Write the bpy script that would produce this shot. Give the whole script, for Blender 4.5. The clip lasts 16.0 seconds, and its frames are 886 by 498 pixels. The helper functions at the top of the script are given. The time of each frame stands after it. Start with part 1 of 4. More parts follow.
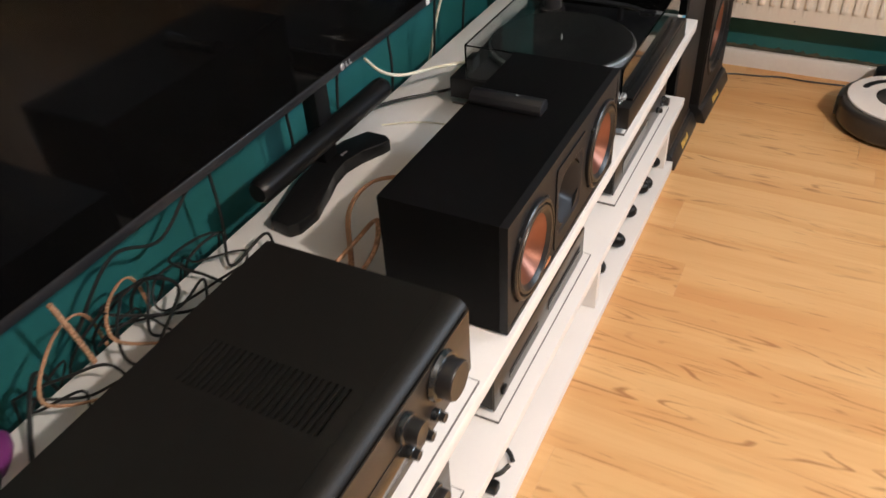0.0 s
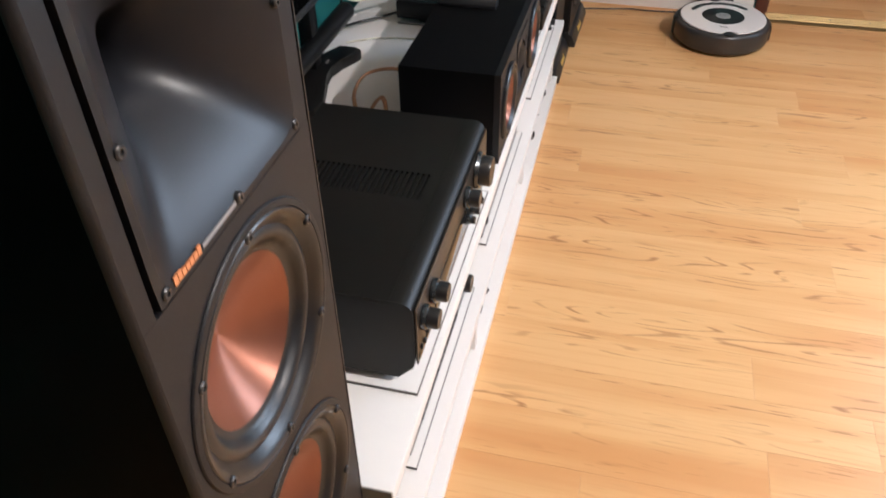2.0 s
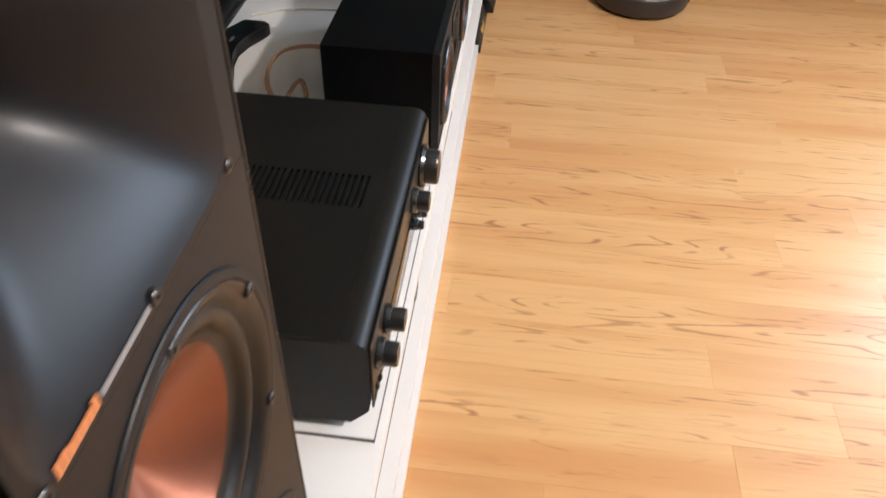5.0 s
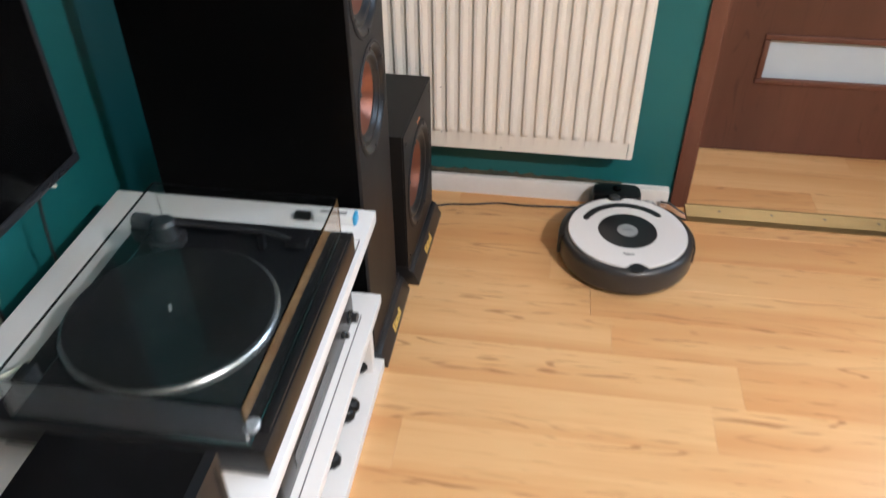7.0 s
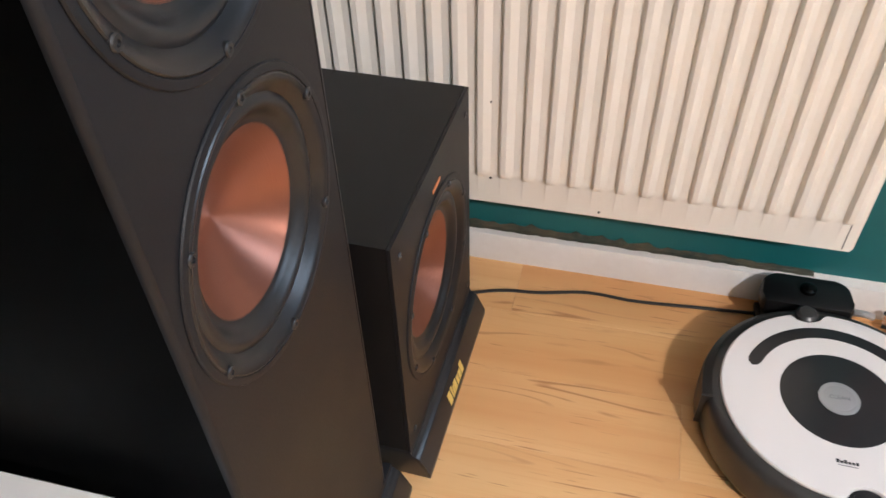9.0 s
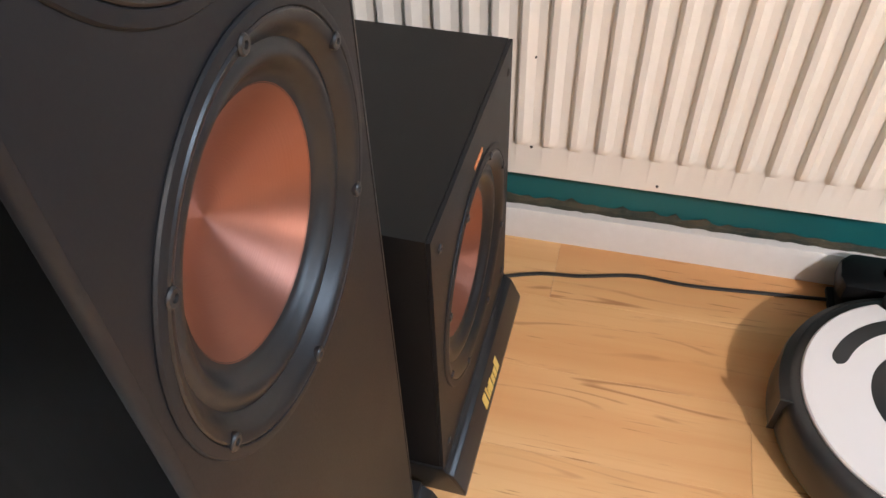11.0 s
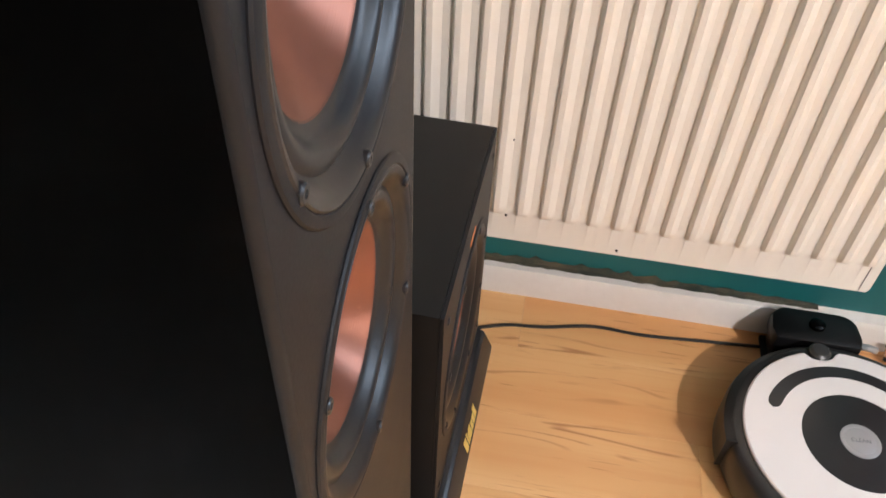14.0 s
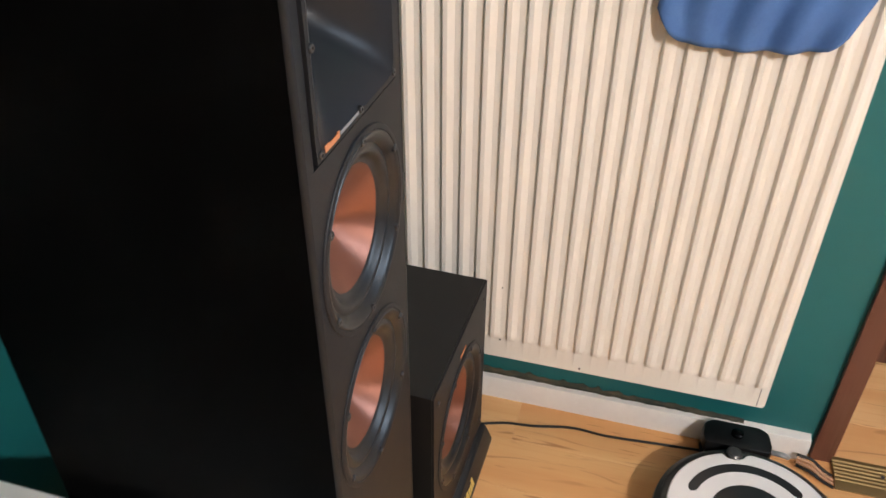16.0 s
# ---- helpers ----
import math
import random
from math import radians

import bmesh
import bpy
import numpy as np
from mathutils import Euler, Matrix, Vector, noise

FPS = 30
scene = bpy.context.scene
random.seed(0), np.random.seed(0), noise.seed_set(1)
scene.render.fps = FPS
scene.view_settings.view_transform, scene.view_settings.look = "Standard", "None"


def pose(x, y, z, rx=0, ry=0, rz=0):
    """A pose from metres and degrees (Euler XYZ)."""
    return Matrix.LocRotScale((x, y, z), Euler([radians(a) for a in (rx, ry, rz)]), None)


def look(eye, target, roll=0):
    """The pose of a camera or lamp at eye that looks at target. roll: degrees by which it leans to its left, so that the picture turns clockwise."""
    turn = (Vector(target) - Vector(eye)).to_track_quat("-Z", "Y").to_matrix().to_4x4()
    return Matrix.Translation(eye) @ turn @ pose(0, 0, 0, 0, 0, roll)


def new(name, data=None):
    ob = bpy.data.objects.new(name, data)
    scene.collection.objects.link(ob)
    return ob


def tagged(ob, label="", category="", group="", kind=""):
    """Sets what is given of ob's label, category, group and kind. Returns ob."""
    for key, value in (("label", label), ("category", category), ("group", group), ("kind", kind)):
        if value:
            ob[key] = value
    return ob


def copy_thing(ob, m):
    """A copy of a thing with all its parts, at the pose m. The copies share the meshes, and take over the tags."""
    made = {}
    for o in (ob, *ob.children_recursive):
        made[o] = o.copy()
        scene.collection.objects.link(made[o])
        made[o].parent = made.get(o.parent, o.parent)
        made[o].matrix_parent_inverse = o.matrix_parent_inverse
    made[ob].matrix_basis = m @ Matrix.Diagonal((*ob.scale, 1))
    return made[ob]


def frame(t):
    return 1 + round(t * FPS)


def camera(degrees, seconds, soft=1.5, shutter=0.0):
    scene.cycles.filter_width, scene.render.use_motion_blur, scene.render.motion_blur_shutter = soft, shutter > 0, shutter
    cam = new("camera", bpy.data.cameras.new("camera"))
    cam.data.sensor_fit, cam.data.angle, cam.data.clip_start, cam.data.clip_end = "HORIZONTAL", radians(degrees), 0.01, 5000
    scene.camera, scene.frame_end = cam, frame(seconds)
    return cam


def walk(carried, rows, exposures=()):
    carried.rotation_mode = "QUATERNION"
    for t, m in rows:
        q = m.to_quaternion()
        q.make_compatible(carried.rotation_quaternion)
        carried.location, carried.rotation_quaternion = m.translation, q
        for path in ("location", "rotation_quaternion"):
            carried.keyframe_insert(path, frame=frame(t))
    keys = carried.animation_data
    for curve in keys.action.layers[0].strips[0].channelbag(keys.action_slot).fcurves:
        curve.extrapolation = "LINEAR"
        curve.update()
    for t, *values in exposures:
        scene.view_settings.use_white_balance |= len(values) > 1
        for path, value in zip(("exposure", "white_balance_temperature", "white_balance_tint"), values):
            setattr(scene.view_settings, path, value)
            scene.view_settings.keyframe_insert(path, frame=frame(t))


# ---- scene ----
cam = camera(59.6, 16.0, 1.5, 0.4)
PATH = [
    (0, (0.612, 0.405, 1.222), (-0.147, 1.775, -0.021), -3.7),
    (0.5, (0.615, 0.234, 1.274), (-0.089, 1.642, 0.040), -4.5),
    (1, (0.548, 0.086, 1.315), (-0.052, 1.563, 0.108), -4.5),
    (1.5, (0.509, -0.055, 1.301), (0.026, 1.446, 0.071), -2.9),
    (2, (0.521, -0.115, 1.281), (0.135, 1.371, 0.000), -1.0),
    (2.5, (0.464, -0.108, 1.232), (0.195, 1.339, -0.122), 2.6),
    (3, (0.399, -0.099, 1.217), (0.198, 1.314, -0.183), 5.2),
    (5.5, (0.465, 0.162, 1.232), (0.321, 1.656, -0.090), 1.4),
    (6, (0.628, 0.454, 1.298), (0.436, 1.971, 0.009), 0.2),
    (6.5, (0.641, 0.797, 1.297), (0.433, 2.339, 0.041), -0.3),
    (7, (0.621, 1.134, 1.293), (0.382, 2.696, 0.067), -0.3),
    (7.5, (0.671, 1.452, 1.238), (0.355, 2.994, 0.002), -0.6),
    (8, (0.689, 1.674, 1.221), (0.341, 3.171, -0.059), -0.4),
    (8.5, (0.601, 1.909, 1.079), (0.236, 3.354, -0.255), -0.8),
    (9, (0.511, 2.089, 0.966), (0.116, 3.488, -0.407), -2.2),
    (11.5, (0.429, 2.206, 0.877), (0.060, 3.536, -0.571), -2.2),
    (12, (0.413, 2.201, 0.889), (0.098, 3.540, -0.564), -0.9),
    (12.5, (0.373, 2.183, 0.968), (0.139, 3.540, -0.484), 1.2),
    (13, (0.357, 2.157, 0.966), (0.147, 3.530, -0.472), 2.2),
    (13.5, (0.355, 2.157, 0.969), (0.172, 3.546, -0.458), 3.2),
    (14, (0.370, 2.152, 0.984), (0.160, 3.569, -0.413), 2.7),
    (14.5, (0.386, 2.127, 1.051), (0.148, 3.592, -0.290), 2.1),
    (15, (0.420, 2.057, 1.154), (0.130, 3.569, -0.123), 1.2),
    (15.5, (0.460, 1.974, 1.234), (0.093, 3.525, 0.026), 0.3),
    (16, (0.543, 1.824, 1.299), (0.099, 3.398, 0.147), 0.3),
]
walk(cam, [(t, look(eye, target, roll)) for t, eye, target, roll in PATH],
     exposures=[(0.0, 0.02, 7150, 14), (1.5, 0.10, 6500, 13), (3.0, 0.02, 6300, 12), (5.5, 0.02, 6500, 11), (6.5, 0.14, 6250, 10), (7.0, 0.29, 6100, 9),
                (8.0, 0.44, 6300, 10), (9.0, 0.52, 6200, 11), (11.5, 0.61, 6250, 12), (13.5, 0.62, 6350, 12), (16.0, 0.46, 6450, 10)])

# ---- light ----
world = bpy.data.worlds.new("world")
scene.world = world
world.use_nodes = True
sky = world.node_tree.nodes.new("ShaderNodeTexSky")
sky.sky_type, sky.sun_disc = "NISHITA", False
sky.sun_elevation, sky.sun_rotation = radians(35), radians(200)
world.node_tree.links.new(sky.outputs[0], world.node_tree.nodes["Background"].inputs[0])
world.node_tree.nodes["Background"].inputs[1].default_value = 0.12


def area_lamp(name, m, sx, sy, power, colour):
    data = bpy.data.lights.new(name, "AREA")
    data.shape, data.size, data.size_y, data.energy, data.color = "RECTANGLE", sx, sy, power, colour
    ob = new(name, data)
    ob.matrix_world = m
    return ob


LAMP = (2.12, 0.52, 2.46)
lamp_light = bpy.data.lights.new("ceiling_lamp_light", "POINT")
lamp_light.energy, lamp_light.color, lamp_light.shadow_soft_size = 212, (1.0, 0.945, 0.91), 0.05
lamp_ob = new("ceiling_lamp_light", lamp_light)
lamp_ob.location = LAMP
area_lamp("window_daylight", pose(3.05, 3.06, 1.55, -90, 0, 0), 1.3, 1.25, 112, (0.66, 0.81, 1.0))

# ---- materials ----


def nodes_of(name):
    m = bpy.data.materials.new(name)
    m.use_nodes = True
    return m, m.node_tree.nodes, m.node_tree.links, m.node_tree.nodes["Principled BSDF"]


def mixed(nt, fac, a, b):
    mx = nt.nodes.new("ShaderNodeMix")
    mx.data_type = "RGBA"
    mx.inputs[6].default_value, mx.inputs[7].default_value = (*a, 1), (*b, 1)
    nt.links.new(fac, mx.inputs[0])
    return mx.outputs[2]


def surface(name, a, b, rough=0.5, metal=0.0, grain=60.0, blotch=4.0, bump=0.1, rough_vary=0.04, spec=0.5, vary=0.6, coat=0.0, stretch=(1, 1, 1), dist=0.0004):
    """A two-scale material: a and b are mixed by large blotches and fine grain, which also drive gloss and relief."""
    m, n, l, p = nodes_of(name)
    tc, mp = n.new("ShaderNodeTexCoord"), n.new("ShaderNodeMapping")
    mp.inputs["Scale"].default_value = stretch
    l.new(tc.outputs["Object"], mp.inputs[0])
    big, small = n.new("ShaderNodeTexNoise"), n.new("ShaderNodeTexNoise")
    for t, sc, dt in ((big, blotch, 4), (small, grain, 6)):
        t.inputs["Scale"].default_value, t.inputs["Detail"].default_value = sc, dt
        l.new(mp.outputs[0], t.inputs["Vector"])
    mean = n.new("ShaderNodeMath")
    mean.operation = "MULTIPLY_ADD"
    mean.inputs[1].default_value = 0.3
    half = n.new("ShaderNodeMath")
    half.operation = "MULTIPLY"
    half.inputs[1].default_value = 0.7
    l.new(big.outputs[0], half.inputs[0])
    l.new(small.outputs[0], mean.inputs[0])
    l.new(half.outputs[0], mean.inputs[2])
    ramp = n.new("ShaderNodeMapRange")
    ramp.inputs[1].default_value, ramp.inputs[2].default_value = 0.32, 0.68
    l.new(mean.outputs[0], ramp.inputs[0])
    l.new(mixed(m.node_tree, ramp.outputs[0], a, tuple(u + vary * (v - u) for u, v in zip(a, b))), p.inputs["Base Color"])
    rr = n.new("ShaderNodeMapRange")
    rr.inputs[3].default_value, rr.inputs[4].default_value = max(0.02, rough - rough_vary), min(1, rough + rough_vary)
    l.new(ramp.outputs[0], rr.inputs[0])
    l.new(rr.outputs[0], p.inputs["Roughness"])
    bp = n.new("ShaderNodeBump")
    bp.inputs["Strength"].default_value, bp.inputs["Distance"].default_value = bump, dist
    l.new(small.outputs[0], bp.inputs["Height"])
    l.new(bp.outputs[0], p.inputs["Normal"])
    p.inputs["Metallic"].default_value = metal
    p.inputs["Specular IOR Level"].default_value = spec
    p.inputs["Coat Weight"].default_value = coat
    p.inputs["Coat Roughness"].default_value = 0.15
    return m


def wood(name, light, dark, along="x", rough=0.35, per_object=True, scale=1.0, streak=1.0, tone_vary=0.4, middle=None):
    """Plain-sawn wood: long wandering growth rings, broken dark dashes and broad drifts of tone, shifted for each plank."""
    m, n, l, p = nodes_of(name)
    nt = m.node_tree
    tc = n.new("ShaderNodeTexCoord")
    info = n.new("ShaderNodeObjectInfo")
    src = tc.outputs["Object"]
    if per_object:
        comb = n.new("ShaderNodeCombineXYZ")
        for k in range(3):
            l.new(info.outputs["Random"], comb.inputs[k])
        shift = n.new("ShaderNodeVectorMath")
        shift.operation = "MULTIPLY_ADD"
        shift.inputs[1].default_value = (37.0, 61.0, 13.0)
        l.new(comb.outputs[0], shift.inputs[0])
        l.new(src, shift.inputs[2])
        src = shift.outputs[0]

    def field(lengthwise, across, scale_, detail, distort=0.0, rough_=0.5):
        mp, t = n.new("ShaderNodeMapping"), n.new("ShaderNodeTexNoise")
        s = {"x": (lengthwise, across, across), "y": (across, lengthwise, across), "z": (across, across, lengthwise)}[along]
        mp.inputs["Scale"].default_value = tuple(v * scale for v in s)
        l.new(src, mp.inputs[0])
        l.new(mp.outputs[0], t.inputs["Vector"])
        t.inputs["Scale"].default_value, t.inputs["Detail"].default_value = scale_, detail
        t.inputs["Distortion"].default_value, t.inputs["Roughness"].default_value = distort, rough_
        return t.outputs[0]

    def ranged(x, a, b, c=0.0, d=1.0):
        r = n.new("ShaderNodeMapRange")
        for k, v in enumerate((a, b, c, d)):
            r.inputs[k + 1].default_value = v
        l.new(x, r.inputs[0])
        return r.outputs[0]

    def maths(op, a, b):
        k = n.new("ShaderNodeMath")
        k.operation = op
        for i, v in enumerate((a, b)):
            if isinstance(v, float):
                k.inputs[i].default_value = v
            else:
                l.new(v, k.inputs[i])
        return k.outputs[0]

    def blend(fac, a, b):
        mx = n.new("ShaderNodeMix")
        mx.data_type = "RGBA"
        for i, v in ((6, a), (7, b)):
            if isinstance(v, tuple):
                mx.inputs[i].default_value = (*v, 1)
            else:
                l.new(v, mx.inputs[i])
        l.new(fac, mx.inputs[0])
        return mx.outputs[2]

    rings = maths("SINE", maths("MULTIPLY", field(1.2, 9.0, 1.0, 2.0, 0.10), 95.0), 0.0)
    zone = ranged(field(0.5, 8.0, 1.3, 2.0), 0.50, 0.60)
    broken = ranged(field(9.0, 60.0, 1.0, 3.0), 0.43, 0.55)
    lines = maths("MULTIPLY", maths("MULTIPLY", ranged(rings, 0.70, 1.0), zone), broken)
    dashes = maths("MULTIPLY", ranged(field(9.0, 200.0, 1.0, 2.0, 0.0), 0.64, 0.70), ranged(field(1.5, 6.0, 1.7, 1.0), 0.47, 0.60))
    dark_fac = maths("MULTIPLY", maths("MAXIMUM", lines, dashes), 0.66 * streak)
    mid = middle or tuple(0.55 * x + 0.45 * y for x, y in zip(light, dark))
    drift = maths("ADD", maths("MULTIPLY", info.outputs["Random"], tone_vary), ranged(field(0.7, 7.0, 1.1, 3.0), 0.38, 0.66, -0.25, 0.85))
    grain = field(4.0, 130.0, 1.0, 4.0, 0.2, 0.6)
    colour = blend(drift, light, mid)
    colour = blend(ranged(grain, 0.48, 0.80, 0.0, 0.55), colour, mid)
    colour = blend(dark_fac, colour, dark)
    l.new(colour, p.inputs["Base Color"])
    l.new(ranged(grain, 0.3, 0.7, rough - 0.05, rough + 0.10), p.inputs["Roughness"])
    bp = n.new("ShaderNodeBump")
    bp.inputs["Strength"].default_value, bp.inputs["Distance"].default_value = 0.10, 0.0006
    l.new(grain, bp.inputs["Height"])
    l.new(bp.outputs[0], p.inputs["Normal"])
    return m


def plain(name, colour, rough=0.5, metal=0.0, emit=0.0, trans=0.0, ior=1.45):
    m, n, l, p = nodes_of(name)
    p.inputs["Base Color"].default_value = (*colour, 1)
    p.inputs["Roughness"].default_value, p.inputs["Metallic"].default_value = rough, metal
    p.inputs["Transmission Weight"].default_value, p.inputs["IOR"].default_value = trans, ior
    if emit:
        p.inputs["Emission Color"].default_value = (*colour, 1)
        p.inputs["Emission Strength"].default_value = emit
    return m


OAK = wood("oak_laminate", (0.73, 0.440, 0.200), (0.33, 0.125, 0.038), tone_vary=0.26, streak=1.15, middle=(0.62, 0.305, 0.115))
WALNUT = wood("walnut_veneer", (0.115, 0.042, 0.026), (0.05, 0.016, 0.01), "z", 0.4, False)
FRAME_WOOD = wood("walnut_frame", (0.15, 0.055, 0.035), (0.07, 0.024, 0.015), "z", 0.42, False)
WHITE_BOARD = surface("white_melamine", (0.82, 0.80, 0.78), (0.77, 0.75, 0.73), 0.42, grain=140, bump=0.04)
BOARD_EDGE = surface("board_edge_grey", (0.20, 0.20, 0.19), (0.28, 0.28, 0.27), 0.6, grain=200)
# dark joints, and the shadow line painted round the device boards
SEAM_AND_EDGE_SHADE = surface("dark_seam_and_edge_shade", (0.13, 0.12, 0.115), (0.20, 0.18, 0.17), 0.7)
TEAL = surface("teal_wall_paint", (0.005, 0.108, 0.112), (0.009, 0.136, 0.140), 0.55, grain=220, blotch=2, bump=0.16, rough_vary=0.1)
CEIL = surface("ceiling_white", (0.80, 0.78, 0.74), (0.76, 0.74, 0.70), 0.8, grain=200, bump=0.2)
# unseen walls: near-black colour holds down bounced light and screen reflections
WALL_DARKENED = surface("darkened_wall", (0.065, 0.055, 0.045), (0.055, 0.046, 0.038), 0.75, grain=180, bump=0.2)
ENAMEL = surface("radiator_enamel", (0.80, 0.755, 0.69), (0.76, 0.715, 0.65), 0.32, grain=90, blotch=3, bump=0.03)
SKIRT = surface("skirting_paint", (0.76, 0.73, 0.70), (0.62, 0.58, 0.54), 0.45, grain=70, blotch=6, bump=0.12)
DIRT = surface("cracked_gap_dirt", (0.02, 0.035, 0.03), (0.16, 0.12, 0.07), 0.85, grain=90, blotch=25, bump=0.8, dist=0.004)
VINYL = surface("black_ash_vinyl", (0.0012, 0.0012, 0.0012), (0.002, 0.002, 0.002), 0.5, grain=90, blotch=6, bump=0.12, stretch=(1, 1, 0.12), spec=0.02)
SUB_VINYL = surface("subwoofer_vinyl", (0.0045, 0.0045, 0.005), (0.0065, 0.0065, 0.007), 0.5, grain=300, bump=0.15, spec=0.34)
CAB_TOP = surface("black_textured_vinyl", (0.0022, 0.0022, 0.0026), (0.004, 0.004, 0.0045), 0.55, grain=300, bump=0.15, spec=0.09)
BAFFLE = surface("satin_baffle", (0.0066, 0.0070, 0.0086), (0.0084, 0.0088, 0.0106), 0.50, grain=400, bump=0.06, rough_vary=0.06, spec=0.30)
RUBBER = surface("woofer_rubber", (0.007, 0.0078, 0.0095), (0.012, 0.013, 0.0145), 0.36, grain=250, bump=0.05)
GASKET = surface("basket_trim", (0.007, 0.0075, 0.009), (0.011, 0.0115, 0.013), 0.34, grain=300, bump=0.06)
HORN = surface("horn_plastic", (0.010, 0.0105, 0.0130), (0.013, 0.0135, 0.0160), 0.40, grain=300, bump=0.0, rough_vary=0.0, vary=0.05, spec=0.30)
SCREW = surface("black_screw", (0.03, 0.03, 0.032), (0.07, 0.07, 0.07), 0.35, metal=0.6)
GOLD = plain("gold_print", (0.75, 0.55, 0.16), 0.4, 0.3)
COPPER_INK = plain("copper_print", (0.60, 0.22, 0.09), 0.45)
GREY_INK = plain("grey_print", (0.22, 0.22, 0.23), 0.5)
PLINTH = surface("plinth_satin", (0.010, 0.011, 0.013), (0.016, 0.017, 0.02), 0.34, grain=200, bump=0.05)
AMP_METAL = surface("receiver_cover", (0.0055, 0.0048, 0.0041), (0.008, 0.007, 0.006), 0.45, grain=500, bump=0.08, spec=0.3)
AMP_FACE = surface("brushed_dark_face", (0.05, 0.042, 0.035), (0.07, 0.058, 0.048), 0.32, metal=0.55, grain=120, stretch=(1, 0.06, 6), bump=0.08)
AMP_WINDOW = plain("display_window", (0.012, 0.010, 0.009), 0.08)
KNOB = surface("knob_black", (0.012, 0.012, 0.013), (0.02, 0.02, 0.021), 0.3, grain=200)
KNOB_RING = surface("knob_ring", (0.09, 0.10, 0.11), (0.14, 0.15, 0.16), 0.2, metal=0.85)
BLACK_PLASTIC = surface("black_plastic", (0.0045, 0.0045, 0.005), (0.007, 0.007, 0.0075), 0.38, grain=250, bump=0.06, spec=0.28)
SATIN_DARK = surface("dark_satin_bezel", (0.014, 0.014, 0.016), (0.02, 0.02, 0.022), 0.3, grain=200)
SCREEN = plain("screen_glass", (0.002, 0.002, 0.002), 0.07, ior=1.2)
ROBOT_WHITE = surface("robot_white", (0.72, 0.68, 0.66), (0.67, 0.63, 0.61), 0.28, grain=60, bump=0.0, rough_vary=0.0, vary=0.0)
ROBOT_BODY = surface("robot_charcoal", (0.025, 0.024, 0.024), (0.04, 0.038, 0.037), 0.33, grain=120)
ROBOT_FACE = surface("robot_face", (0.012, 0.012, 0.013), (0.018, 0.018, 0.02), 0.3)
SILVER = surface("silver_button", (0.42, 0.42, 0.43), (0.5, 0.5, 0.5), 0.32, metal=0.5)
BRASS = surface("brass_strip", (0.24, 0.165, 0.07), (0.32, 0.22, 0.10), 0.45, metal=0.8, grain=60, stretch=(0.1, 4, 4))
CABLE_BLACK = plain("cable_black", (0.012, 0.012, 0.012), 0.4)
CABLE_WHITE = plain("cable_white", (0.62, 0.58, 0.46), 0.45)
COPPER_WIRE = surface("clear_copper_cable", (0.60, 0.31, 0.18), (0.72, 0.44, 0.29), 0.25, metal=0.35, grain=200)
FROSTED = surface("frosted_pane", (0.52, 0.60, 0.66), (0.47, 0.55, 0.61), 0.35, grain=40, bump=0.05)
DENIM = surface("blue_cloth", (0.055, 0.13, 0.33), (0.09, 0.19, 0.44), 0.9, grain=260, blotch=14, bump=0.7)
BLUE_TAPE = plain("blue_end", (0.05, 0.32, 0.55), 0.4)
WHITE_PLASTIC = surface("white_plastic", (0.74, 0.74, 0.73), (0.70, 0.70, 0.69), 0.35)
PURPLE = plain("purple_grip", (0.16, 0.03, 0.15), 0.35)
RED_DOT = plain("red_led", (1.0, 0.03, 0.03), 0.4, emit=2.0)
LAMP_GLASS = plain("lamp_glass", (1.0, 0.88, 0.72), 0.4, emit=6.0)
RUBBER_MAT = surface("platter_mat", (0.004, 0.004, 0.004), (0.007, 0.007, 0.007), 0.5, grain=200, spec=0.25)
ALU = surface("platter_rim", (0.30, 0.30, 0.29), (0.40, 0.40, 0.39), 0.25, metal=0.9, grain=150)


def copper_cone():
    """Spun copper-coloured metal: fine concentric turning marks."""
    m, n, l, p = nodes_of("spun_copper_cone")
    tc, ln = n.new("ShaderNodeTexCoord"), n.new("ShaderNodeVectorMath")
    sep, comb = n.new("ShaderNodeSeparateXYZ"), n.new("ShaderNodeCombineXYZ")
    l.new(tc.outputs["Object"], sep.inputs[0])
    l.new(sep.outputs[1], comb.inputs[1])
    l.new(sep.outputs[2], comb.inputs[2])
    ln.operation = "LENGTH"
    l.new(comb.outputs[0], ln.inputs[0])
    ring = n.new("ShaderNodeTexNoise")
    ring.noise_dimensions = "1D"
    ring.inputs["Scale"].default_value, ring.inputs["Detail"].default_value = 900, 4
    l.new(ln.outputs["Value"], ring.inputs["W"])
    blot = n.new("ShaderNodeTexNoise")
    blot.inputs["Scale"].default_value = 25
    l.new(tc.outputs["Object"], blot.inputs["Vector"])
    l.new(mixed(m.node_tree, blot.outputs[0], (0.31, 0.132, 0.092), (0.36, 0.160, 0.115)), p.inputs["Base Color"])
    bp = n.new("ShaderNodeBump")
    bp.inputs["Strength"].default_value, bp.inputs["Distance"].default_value = 0.25, 0.0004
    l.new(ring.outputs[0], bp.inputs["Height"])
    l.new(bp.outputs[0], p.inputs["Normal"])
    p.inputs["Metallic"].default_value, p.inputs["Roughness"].default_value = 0.85, 0.44
    p.inputs["Anisotropic"].default_value, p.inputs["Anisotropic Rotation"].default_value = 0.85, 0.25
    tg = n.new("ShaderNodeTangent")
    tg.direction_type, tg.axis = "RADIAL", "X"
    l.new(tg.outputs[0], p.inputs["Tangent"])
    return m


